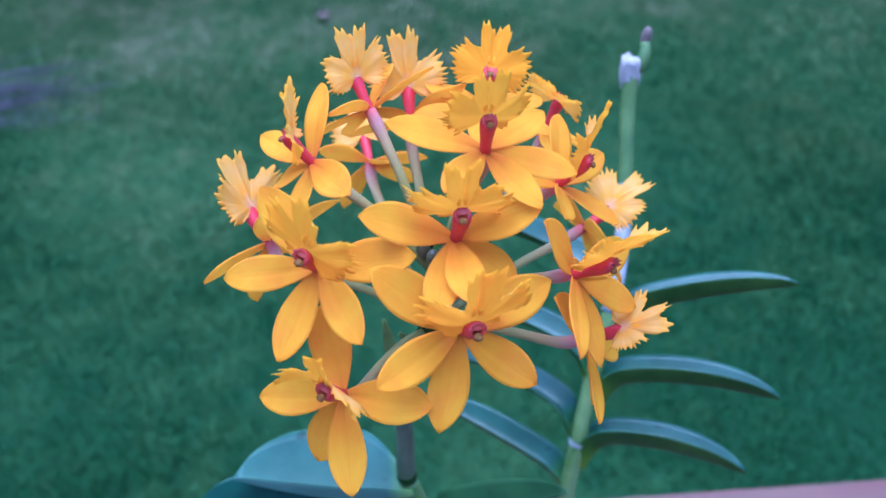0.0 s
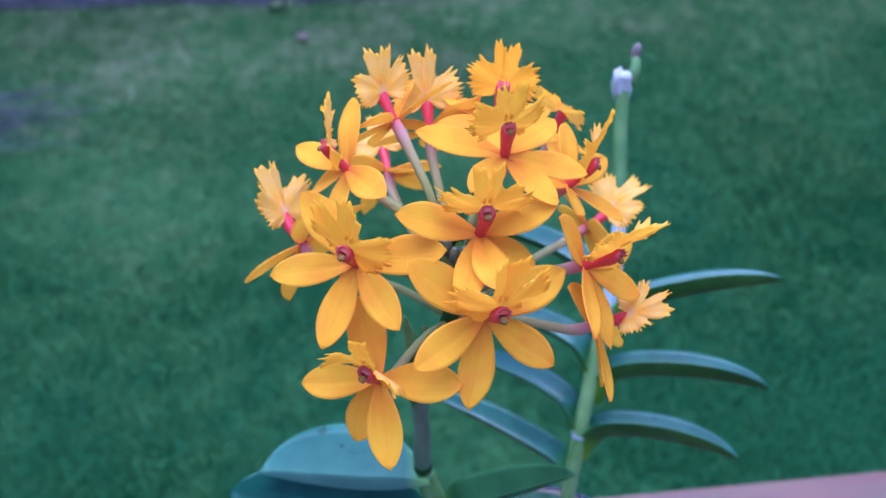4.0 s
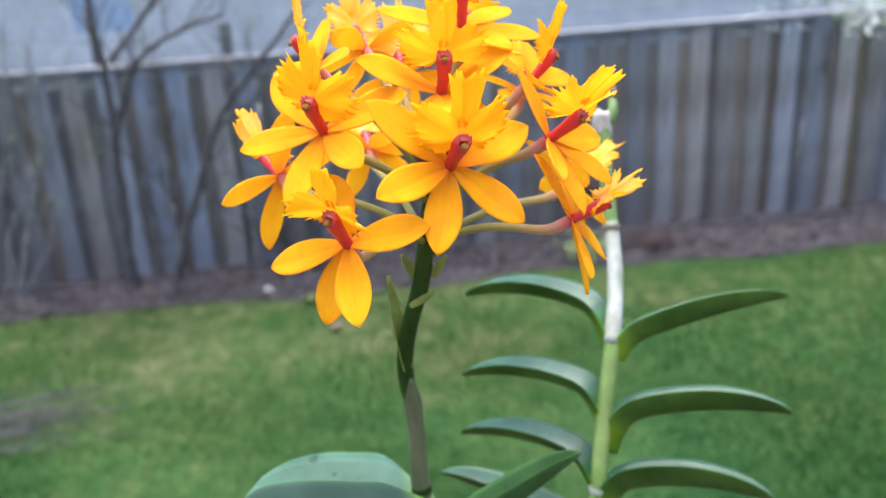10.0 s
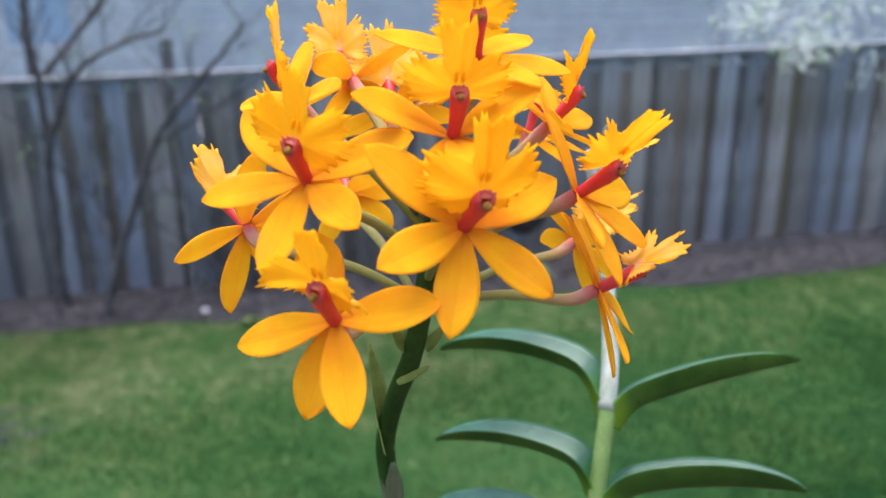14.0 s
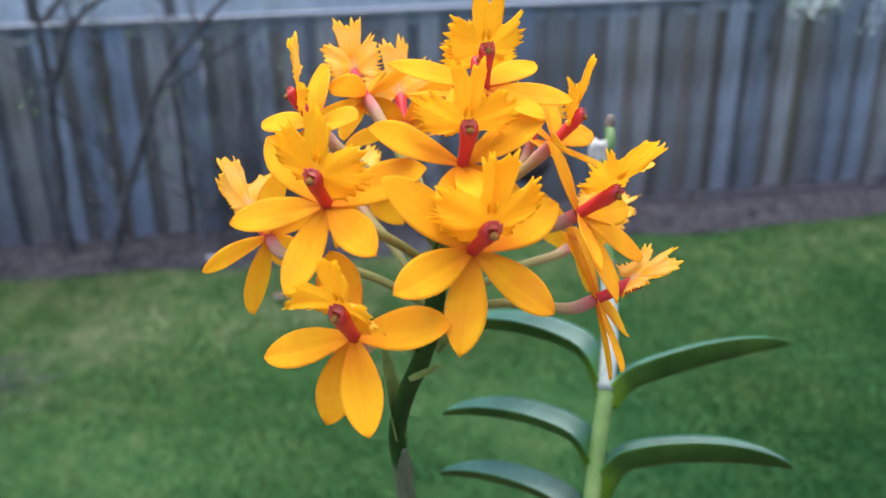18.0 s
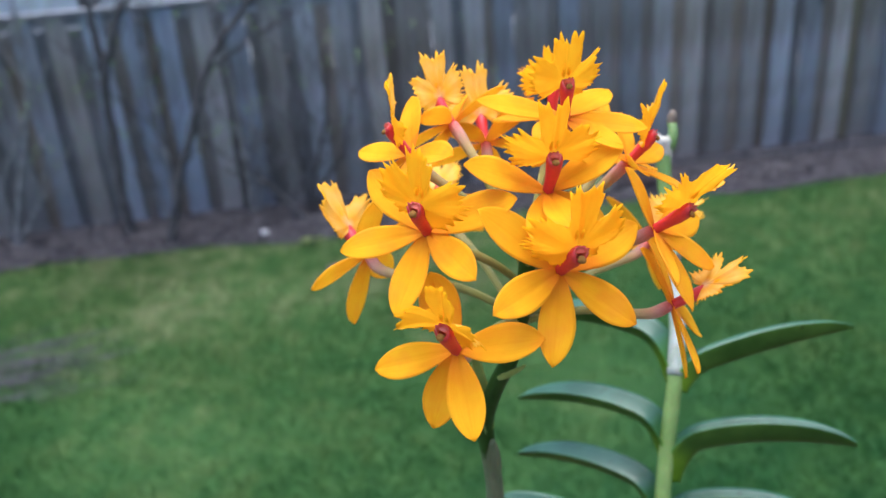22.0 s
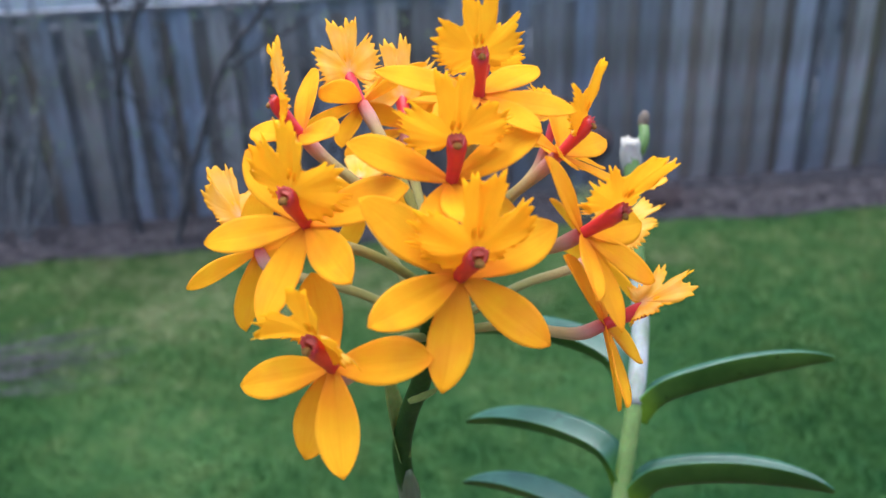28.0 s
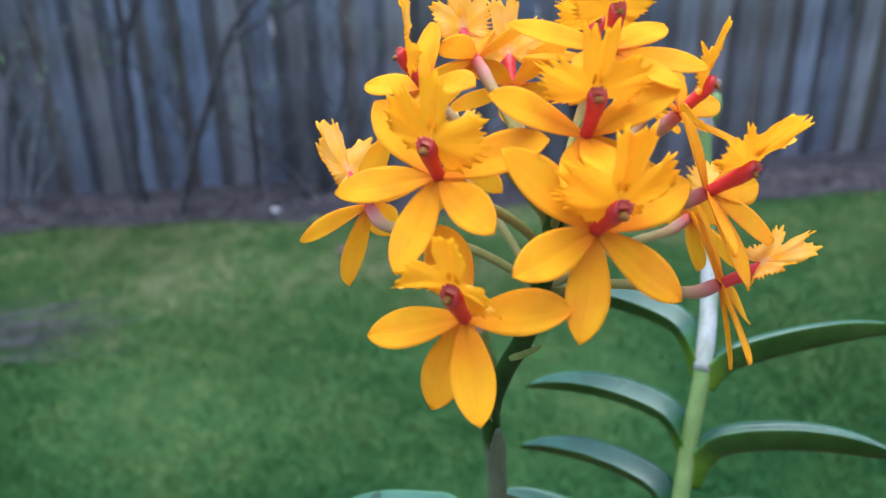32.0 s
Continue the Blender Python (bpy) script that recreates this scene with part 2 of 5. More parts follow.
def plain(name, dark, light, scale, rough=0.6, stretch=None, relief=0.3, depth=0.001, spec=0.5, varied=0.0, tints=()):
    m, n, l, b = mat(name, rough)
    t1 = noise_of(n, l, scale, 5, stretch)
    t2 = noise_of(n, l, scale * 9, 3, stretch)
    r = ramp(n, (0.3, dark), (0.7, light))
    l.new(t1.outputs["Fac"], r.inputs[0])
    c = mix(n, l, "OVERLAY", 0.35, r.outputs[0], t2.outputs["Color"])
    hs = n.new("ShaderNodeHueSaturation")
    hs.inputs["Saturation"].default_value = 0.9
    l.new(c, hs.inputs["Color"])
    if varied:
        info = n.new("ShaderNodeObjectInfo")
        mr = node(n, "ShaderNodeMapRange", To_Min=1 - varied, To_Max=1 + varied)
        l.new(info.outputs["Random"], mr.inputs[0])
        l.new(mr.outputs[0], hs.inputs["Value"])
    c = hs.outputs[0]
    if tints:
        far = node(n, "ShaderNodeMath")
        far.operation = "MULTIPLY"
        far.inputs[1].default_value = 7.31
        cut = node(n, "ShaderNodeMath")
        cut.operation = "FRACT"
        l.new(info.outputs["Random"], far.inputs[0])
        l.new(far.outputs[0], cut.inputs[0])
        tr = ramp(n, *tints)
        l.new(cut.outputs[0], tr.inputs[0])
        stain = noise_of(n, l, 2.2, 3, (2.0, 2.0, 0.6))
        sr = ramp(n, (0.35, (0.72, 0.68, 0.62)), (0.55, (1, 1, 1)), (0.7, (1.25, 1.25, 1.28)))
        l.new(stain.outputs["Fac"], sr.inputs[0])
        c = mix(n, l, "MULTIPLY", 1.0, mix(n, l, "MULTIPLY", 1.0, c, tr.outputs[0]), sr.outputs[0])
    l.new(c, b.inputs["Base Color"])
    b.inputs["Specular IOR Level"].default_value = spec
    bump(n, l, b, t2.outputs["Fac"], relief, depth)
    return m


STEM_DARK = plain("dark_green_stem", (0.010, 0.034, 0.002), (0.027, 0.066, 0.004), 120, 0.5, depth=0.0004, spec=0.06)
STEM_BROWN = plain("purple_brown_stem", (0.024, 0.012, 0.010), (0.06, 0.030, 0.022), 160, 0.5, depth=0.0004, spec=0.3)
STEM_GREEN = plain("yellow_green_cane", (0.095, 0.18, 0.020), (0.17, 0.26, 0.045), 110, 0.42, depth=0.0004)
SHEATH = plain("grey_green_sheath", (0.066, 0.083, 0.030), (0.138, 0.148, 0.062), 200, 0.55, (1, 1, 0.15), depth=0.0003, spec=0.2)
PAPER = plain("white_papery_sheath", (0.16, 0.21, 0.11), (0.39, 0.39, 0.36), 180, 0.6, (1, 1, 0.12), depth=0.0004)
PAPER_WHITE = plain("dry_white_paper_sheath", (0.27, 0.245, 0.18), (0.48, 0.44, 0.36), 260, 0.7, (1, 1, 0.3), depth=0.0005)
CANE_TOP = plain("bright_green_cane_top", (0.06, 0.13, 0.012), (0.12, 0.21, 0.025), 110, 0.4, depth=0.0003)
DRY_TIP = plain("dry_brown_tip", (0.07, 0.05, 0.03), (0.20, 0.14, 0.09), 300, 0.8, depth=0.0005)
BRACT = plain("pale_green_bract", (0.13, 0.19, 0.022), (0.24, 0.30, 0.05), 150, 0.5, depth=0.0003, spec=0.15)
ANTHER = plain("ochre_anther", (0.13, 0.048, 0.0), (0.30, 0.125, 0.0), 900, 0.85, depth=0.0002, spec=0.1)
BUD = plain("dark_flower_bud", (0.03, 0.035, 0.012), (0.10, 0.09, 0.03), 400, 0.45, depth=0.0003)
CAP_WOOD = plain("red_brown_stained_wood", (0.105, 0.047, 0.028), (0.18, 0.085, 0.052), 14, 0.65, (0.12, 1, 1), depth=0.0008, spec=0.2)
POST_WOOD = plain("stained_post_wood", (0.075, 0.042, 0.030), (0.12, 0.07, 0.052), 14, 0.6, (1, 1, 0.12), depth=0.0008)
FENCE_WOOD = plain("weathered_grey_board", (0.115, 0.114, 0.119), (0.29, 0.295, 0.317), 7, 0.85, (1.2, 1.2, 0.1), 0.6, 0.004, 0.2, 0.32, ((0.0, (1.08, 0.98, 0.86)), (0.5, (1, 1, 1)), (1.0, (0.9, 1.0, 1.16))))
# browner weathered wood, darkened further for the shade in the gaps
FENCE_REAR_SHADED = plain("weathered_shaded_rear_board", (0.078, 0.073, 0.072), (0.20, 0.19, 0.188), 9, 0.85, (1.2, 1.2, 0.08), 0.5, 0.003, 0.2, 0.3, ((0.0, (1.1, 0.95, 0.8)), (0.6, (1, 1, 1)), (1.0, (0.95, 1.0, 1.08))))
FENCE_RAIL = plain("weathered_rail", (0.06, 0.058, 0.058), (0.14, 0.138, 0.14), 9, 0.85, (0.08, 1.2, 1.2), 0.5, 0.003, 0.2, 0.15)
FENCE_HEAD = plain("weathered_pale_header", (0.12, 0.12, 0.125), (0.24, 0.24, 0.25), 9, 0.85, (0.1, 1.2, 1.2), 0.5, 0.003, 0.2, 0.15)
FENCE_STAIN = plain("ochre_stained_board", (0.07, 0.058, 0.038), (0.15, 0.125, 0.078), 7, 0.85, (1.2, 1.2, 0.1), 0.5, 0.003, 0.2, 0.2)
CONCRETE = plain("pale_concrete", (0.22, 0.22, 0.215), (0.32, 0.32, 0.315), 3, 0.9, None, 0.3, 0.003, 0.2)
DECKING = plain("grey_brown_decking", (0.09, 0.07, 0.06), (0.18, 0.14, 0.12), 10, 0.7, (1, 0.1, 1), 0.4, 0.002, 0.3, 0.2)
WALLSIDING = plain("beige_wall_siding", (0.36, 0.34, 0.31), (0.46, 0.44, 0.41), 3, 0.7, None, 0.2, 0.002, 0.3)
SOIL = plain("mulch_soil", (0.024, 0.022, 0.025), (0.072, 0.066, 0.071), 6, 0.95, None, 0.9, 0.02, 0.1)
CHIP = plain("bark_and_leaf_litter", (0.035, 0.031, 0.033), (0.13, 0.115, 0.115), 40, 0.9, None, 0.4, 0.002, 0.2)
BARK = plain("grey_brown_bark", (0.028, 0.025, 0.025), (0.10, 0.09, 0.088), 30, 0.9, (1, 1, 0.3), 0.6, 0.003, 0.2)
PALE_BARK = plain("pale_grey_bark", (0.085, 0.08, 0.078), (0.23, 0.22, 0.215), 30, 0.9, (1, 1, 0.3), 0.6, 0.003, 0.2)
TWIG = plain("dry_grey_twigs", (0.04, 0.038, 0.037), (0.14, 0.135, 0.13), 20, 0.9, None, 0.4, 0.002, 0.2)
BUDLEAF = plain("young_spring_leaf", (0.10, 0.20, 0.03), (0.20, 0.32, 0.07), 60, 0.5, None, 0.2, 0.001)
STONE = plain("white_stone", (0.40, 0.40, 0.41), (0.62, 0.62, 0.61), 25, 0.6)
RUST = plain("rusted_iron", (0.022, 0.015, 0.015), (0.055, 0.030, 0.028), 30, 0.85, None, 0.6, 0.002, 0.3)
DEADLEAF = plain("reddish_fallen_leaf", (0.32, 0.18, 0.15), (0.46, 0.30, 0.25), 60, 0.8)
WINE = plain("dark_red_foliage", (0.028, 0.018, 0.018), (0.07, 0.036, 0.034), 40, 0.6)
YELLOWGREEN = plain("yellow_green_foliage", (0.16, 0.22, 0.05), (0.32, 0.38, 0.12), 40, 0.6)
BLOSSOM = plain("white_blossom", (0.28, 0.33, 0.27), (0.46, 0.49, 0.45), 40, 0.6)
HOSE = plain("black_hose_rubber", (0.018, 0.018, 0.02), (0.035, 0.035, 0.04), 60, 0.5)
SIDING = plain("pale_painted_siding", (0.25, 0.28, 0.295), (0.34, 0.375, 0.39), 2.5, 0.6, None, 0.1, 0.002, 0.4, 0.05)
TRIMWHITE = plain("grey_white_painted_trim", (0.30, 0.32, 0.34), (0.38, 0.40, 0.42), 8, 0.5)
ROOFING = plain("grey_roofing", (0.20, 0.20, 0.21), (0.34, 0.34, 0.35), 5, 0.9, None, 0.5, 0.004)


def lawn_material(name, shift, rough=0.75, blades=0.0):
    """Lawn green with moss-dark and straw-pale patches at world scale."""
    m, n, l, b = mat(name, rough)
    big, mid, fine = noise_of(n, l, 0.75, 3), noise_of(n, l, 5.5, 7, None, 0.68), noise_of(n, l, 26, 4)
    r = ramp(n, (0.33, (0.020 * shift, 0.108 * shift, 0.021 * shift)), (0.47, (0.062 * shift, 0.172 * shift, 0.04 * shift)), (0.57, (0.112 * shift, 0.21 * shift, 0.058 * shift)), (0.68, (0.27 * shift, 0.31 * shift, 0.145 * shift)))
    s = node(n, "ShaderNodeMath")
    s.operation = "ADD"
    h = node(n, "ShaderNodeMath")
    h.operation = "MULTIPLY"
    h.inputs[1].default_value = 0.5
    l.new(big.outputs["Fac"], s.inputs[0])
    l.new(mid.outputs["Fac"], s.inputs[1])
    l.new(s.outputs[0], h.inputs[0])
    # drier, yellower turf in the last metre and a half before the bed
    co = n.new("ShaderNodeTexCoord")
    sp = n.new("ShaderNodeSeparateXYZ")
    l.new(co.outputs["Object"], sp.inputs[0])
    dry = node(n, "ShaderNodeMapRange", From_Min=2.6, From_Max=6.0, To_Min=-0.095, To_Max=0.13)
    l.new(sp.outputs[1], dry.inputs[0])
    # shading of the +x side put into the turf as a deeper green
    side_shade = node(n, "ShaderNodeMapRange", From_Min=-0.2, From_Max=2.0, To_Min=0.0, To_Max=-0.10)
    l.new(sp.outputs[0], side_shade.inputs[0])
    side_shaded = n.new("ShaderNodeMath")
    l.new(h.outputs[0], side_shaded.inputs[0])
    l.new(side_shade.outputs[0], side_shaded.inputs[1])
    tot = n.new("ShaderNodeMath")
    l.new(side_shaded.outputs[0], tot.inputs[0])
    l.new(dry.outputs[0], tot.inputs[1])
    l.new(tot.outputs[0], r.inputs[0])
    f = ramp(n, (0.25, (0.58, 0.64, 0.56)), (0.75, (1.28, 1.24, 1.15)))
    l.new(fine.outputs["Fac"], f.inputs[0])
    c = mix(n, l, "MULTIPLY", 0.85, r.outputs[0], f.outputs[0])
    geo = n.new("ShaderNodeNewGeometry")
    each = ramp(n, (0.0, (0.6, 0.66, 0.6)), (0.8, (1.15, 1.1, 1.1)), (1.0, (1.9, 1.5, 1.5)))
    l.new(geo.outputs["Random Per Island"], each.inputs[0])
    c = mix(n, l, "MULTIPLY", blades, c, each.outputs[0])
    l.new(c, b.inputs["Base Color"])
    b.inputs["Specular IOR Level"].default_value = 0.2
    bump(n, l, b, fine.outputs["Fac"], 0.6, 0.02)
    return m, n, l, b, c


LAWN = lawn_material("lawn_thatch", 0.46)[0]
BLADE = lawn_material("grass_blade", 0.72, 0.6, 1.0)[0]


def glass_material(name, rough=0.0):
    m, n, l, b = mat(name, rough)
    b.inputs["Base Color"].default_value = (0.97, 0.98, 0.99, 1)
    b.inputs["Transmission Weight"].default_value = 0.985
    b.inputs["IOR"].default_value = 1.47
    return m


GLASS = glass_material("clear_jar_glass")
PANE = mat("dark_window_pane", 0.06)[0]
PANE.node_tree.nodes["Principled BSDF"].inputs["Base Color"].default_value = (0.20, 0.27, 0.36, 1)


# ---- building helpers ----
def mesh_object(name, bm, material, parent=None, label="", smooth=True):
    me = bpy.data.meshes.new(name)
    bm.to_mesh(me)
    bm.free()
    me.materials.append(material)
    if smooth:
        me.polygons.foreach_set("use_smooth", [True] * len(me.polygons))
    ob = new(name, me)
    ob.parent = parent
    return tagged(ob, label)


def part(name, bm, material, parent, label="", smooth=True):
    return mesh_object(name, bm, material, parent, label, smooth)


def empty(name, place, label, category, group="", kind=""):
    ob = new(name)
    ob.location = place
    ob.empty_display_size = 0.05
    return tagged(ob, label, category, group, kind)


def box(bm, x0, x1, y0, y1, z0, z1, bevel=0.0):
    vs = [bm.verts.new(p) for p in ((x0, y0, z0), (x1, y0, z0), (x1, y1, z0), (x0, y1, z0), (x0, y0, z1), (x1, y0, z1), (x1, y1, z1), (x0, y1, z1))]
    fs = [bm.faces.new([vs[i] for i in f]) for f in ((3, 2, 1, 0), (4, 5, 6, 7), (0, 1, 5, 4), (1, 2, 6, 5), (2, 3, 7, 6), (3, 0, 4, 7))]
    if bevel:
        bmesh.ops.bevel(bm, geom=list({e for f in fs for e in f.edges}), offset=bevel, segments=2, affect="EDGES")
    return bm


def sheet_mesh(name, top, bottom, along, across, rim, two=False):
    """A closed thin shell from two grids of points (rows by columns), with the coordinates along and across it kept as attributes."""
    rows, cols = top.shape[:2]
    n = rows * cols
    verts = np.concatenate([top.reshape(-1, 3), bottom.reshape(-1, 3)])
    faces = []
    for i in range(rows - 1):
        for j in range(cols - 1):
            a = i * cols + j
            faces.append((a, a + 1, a + cols + 1, a + cols))
            faces.append((n + a + cols, n + a + cols + 1, n + a + 1, n + a))
    edge = [(0, j) for j in range(cols)] + [(i, cols - 1) for i in range(1, rows)] + [(rows - 1, j) for j in range(cols - 2, -1, -1)] + [(i, 0) for i in range(rows - 2, 0, -1)]
    ids = [i * cols + j for i, j in edge]
    for a, b in zip(ids, ids[1:] + ids[:1]):
        faces.append((a, n + a, n + b, b))
    me = bpy.data.meshes.new(name)
    me.from_pydata(verts.tolist(), [], faces)
    for key, grid in (("along", along), ("across", across), ("rim", rim)):
        a = me.attributes.new(key, "FLOAT", "POINT")
        a.data.foreach_set("value", np.concatenate([grid.ravel(), grid.ravel()]).astype(np.float32))
    me.polygons.foreach_set("use_smooth", [True] * len(me.polygons))
    if two:
        me.polygons.foreach_set("material_index", [i % 2 if i < 2 * (rows - 1) * (cols - 1) else 0 for i in range(len(me.polygons))])
    return me


def put(name, me, material, parent, label=""):
    me.materials.append(material)
    ob = new(name, me)
    ob.parent = parent
    return tagged(ob, label)


def tube_mesh(name, path, radii, sides=12, cap=True):
    """A round tube along a path of points, with its length kept in the attribute along."""
    pts = [Vector(p) for p in path]
    verts, faces, along, across = [], [], [], []
    up = Vector((0.3, 0.1, 1)).normalized()
    for i, p in enumerate(pts):
        d = (pts[min(i + 1, len(pts) - 1)] - pts[max(i - 1, 0)]).normalized()
        side = d.cross(up)
        if side.length < 1e-4:
            side = d.orthogonal()
        side.normalize()
        up = side.cross(d).normalized()
        for k in range(sides):
            a = 2 * math.pi * k / sides
            verts.append(p + (side * math.cos(a) + up * math.sin(a)) * radii[i])
            along.append(i / (len(pts) - 1))
            across.append(k / sides * 6)
    for i in range(len(pts) - 1):
        for k in range(sides):
            a, b = i * sides + k, i * sides + (k + 1) % sides
            faces.append((a, b, b + sides, a + sides))
    if cap:
        faces.append(tuple(range(sides - 1, -1, -1)))
        faces.append(tuple(range((len(pts) - 1) * sides, len(pts) * sides)))
    me = bpy.data.meshes.new(name)
    me.from_pydata([tuple(v) for v in verts], [], faces)
    for key, val in (("along", along), ("across", across)):
        at = me.attributes.new(key, "FLOAT", "POINT")
        at.data.foreach_set("value", np.array(val, np.float32))
    me.polygons.foreach_set("use_smooth", [True] * len(me.polygons))
    return me


def curve(points, n):
    """A smooth path through a few points (Catmull-Rom)."""
    p = [Vector(q) for q in points]
    p = [p[0] * 2 - p[1]] + p + [p[-1] * 2 - p[-2]]
    out = []
    for i in range(n):
        s = i / (n - 1) * (len(p) - 3)
        k = min(int(s), len(p) - 4)
        t = s - k
        a, b, c, d = p[k : k + 4]
        out.append(0.5 * (2 * b + (c - a) * t + (2 * a - 5 * b + 4 * c - d) * t * t + (3 * b - a - 3 * c + d) * t**3))
    return out


def blob(bm, centre, size, seed, rough=0.2, level=2):
    """A lumpy closed shape."""
    made = bmesh.ops.create_icosphere(bm, subdivisions=level, radius=1.0)["verts"]
    for v in made:
        k = 1 + rough * noise.noise(v.co * 1.7 + Vector((seed * 3.1, seed * 1.7, seed)))
        v.co = Vector(centre) + Vector((v.co.x * size[0], v.co.y * size[1], v.co.z * size[2])) * k
    return made


# ---- ground, bed, fence ----
FENCE_TURN = math.atan(0.175)


def fence_y(x):
    return 6.82 + 0.175 * x


def bed_edge(x):
    return 6.17 + 0.15 * x + 0.05 * math.sin(1.9 * x + 0.4) + 0.025 * math.sin(5.3 * x)


def ground_sheet():
    bm = bmesh.new()
    xs = [-400, -60, -12] + [-6 + 0.4 * i for i in range(31)] + [12, 60, 400]
    ys = [-400, -40, -6, 0] + [0.6 + 0.3 * i for i in range(20)] + [9, 14, 40, 400]
    grid = [[bm.verts.new((x, y, 0.012 * noise.noise((x * 0.9, y * 0.9, 0)) if abs(x) < 8 and 0 < y < 8 else 0)) for x in xs] for y in ys]
    for r0, r1 in zip(grid, grid[1:]):
        for a, b, c, d in zip(r0, r0[1:], r1[1:], r1):
            bm.faces.new((a, b, c, d))
    return tagged(mesh_object("ground", bm, LAWN), "mossy green lawn with pale straw patches", "lawn", kind="structure")


ground_sheet()


def grass(count):
    """Short blades over the lawn between the deck and the bed."""
    rng = np.random.RandomState(4)
    y = 0.7 + 6.2 * rng.rand(count)
    x = -5.2 + 9.8 * rng.rand(count)
    edge = 6.17 + 0.15 * x + 0.05 * np.sin(1.9 * x + 0.4) + 0.025 * np.sin(5.3 * x)
    keep = y < edge + 0.06 * rng.rand(count) - 0.02
    # thins out towards the sides and the deck
    border = np.minimum(np.minimum(x + 5.2, 4.6 - x) / 0.8, (y - 0.7) / 0.5)
    keep &= border > rng.rand(count)
    x, y = x[keep], y[keep]
    n = len(x)
    a = rng.rand(n) * 2 * np.pi
    patch = np.sin(x * 2.1 + 1.3 * np.sin(y * 1.7)) * np.sin(y * 2.6 + 0.7)
    h = 0.018 + 0.022 * rng.rand(n) + 0.006 * patch
    w = 0.0016 + 0.0016 * rng.rand(n)
    lean = 0.9 * h * rng.rand(n)
    la = rng.rand(n) * 2 * np.pi
    verts = np.zeros((n, 3, 3))
    verts[:, 0] = np.stack([x - w * np.cos(a), y - w * np.sin(a), np.full(n, -0.004)], 1)
    verts[:, 1] = np.stack([x + w * np.cos(a), y + w * np.sin(a), np.full(n, -0.004)], 1)
    verts[:, 2] = np.stack([x + lean * np.cos(la), y + lean * np.sin(la), h], 1)
    me = bpy.data.meshes.new("grass")
    me.vertices.add(3 * n)
    me.vertices.foreach_set("co", verts.ravel())
    me.loops.add(3 * n)
    me.loops.foreach_set("vertex_index", np.arange(3 * n))
    me.polygons.add(n)
    me.polygons.foreach_set("loop_start", np.arange(n) * 3)
    me.update(calc_edges=True)
    me.materials.append(BLADE)
    return tagged(new("grass", me), "short green grass blades of the lawn", "grass", kind="stuff")


grass(760000)


def planting_bed():
    bm = bmesh.new()
    xs = [-9 + 0.15 * i for i in range(114)]
    rows = []
    for k in range(9):
        t = k / 8
        row = []
        for x in xs:
            y = bed_edge(x) * (1 - t) + (fence_y(x) + 0.25) * t
            z = 0.006 + 0.055 * min(1, t * 3) + 0.03 * noise.noise((x * 3, y * 3, 1)) * min(1, t * 4)
            row.append(bm.verts.new((x, y, z)))
        rows.append(row)
    for r0, r1 in zip(rows, rows[1:]):
        for a, b, c, d in zip(r0, r0[1:], r1[1:], r1):
            bm.faces.new((a, b, c, d))
    return tagged(mesh_object("planting_bed", bm, SOIL), "bare dark soil bed along the fence", "soil bed", kind="structure")


planting_bed()


def litter(count):
    """Bark chips and old leaves on the bed, each a small bent scrap."""
    rng = random.Random(6)
    verts, faces = [], []
    for _ in range(count):
        x = rng.uniform(-5.2, 4.2)
        t = rng.random()
        y = (bed_edge(x) + 0.02) * (1 - t) + (fence_y(x) - 0.03) * t
        z = 0.02 + 0.05 * min(1, t * 3) + 0.012 * rng.random()
        s, a = rng.uniform(0.008, 0.03), rng.uniform(0, 6.28)
        c, d = math.cos(a) * s, math.sin(a) * s
        tilt = rng.uniform(-0.4, 0.4) * s
        k = len(verts)
        w = rng.uniform(0.3, 0.7)
        verts += [(x - c, y - d, z), (x + d * w, y - c * w, z + tilt), (x + c, y + d, z + 0.3 * s), (x - d * w, y + c * w, z - tilt)]
        faces += [(k, k + 1, k + 2), (k, k + 2, k + 3)]
    me = bpy.data.meshes.new("leaf_litter")
    me.from_pydata(verts, [], faces)
    me.materials.append(CHIP)
    return tagged(new("leaf_litter", me), "bark chips and dry leaf scraps on the soil", "leaf litter", kind="stuff")


litter(9000)


def board_mesh(name, width, height, thick, material, seed, dog=0.0):
    """One rough-sawn fence board that stands on z 0, a little cupped and out of true."""
    rng = random.Random(seed)
    bm = bmesh.new()
    rows = []
    for k in range(7):
        z = height * k / 6
        dx, dy = rng.uniform(-0.003, 0.003), rng.uniform(-0.0012, 0.0012)
        cup = rng.uniform(-0.001, 0.001)
        w = width / 2 + rng.uniform(-0.0015, 0.0015)
        rows.append([bm.verts.new(p) for p in ((dx - w, dy, z), (dx, dy - cup, z), (dx + w, dy, z), (dx + w, dy + thick, z), (dx, dy + thick - cup, z), (dx - w, dy + thick, z))])
    for a, b in zip(rows, rows[1:]):
        for i in range(6):
            j = (i + 1) % 6
            bm.faces.new((a[i], a[j], b[j], b[i]))
    bm.faces.new(rows[0][::-1])
    bm.faces.new(rows[-1])
    me = bpy.data.meshes.new(name)
    bm.to_mesh(me)
    bm.free()
    me.materials.append(material)
    return me


FENCE_H = 1.68


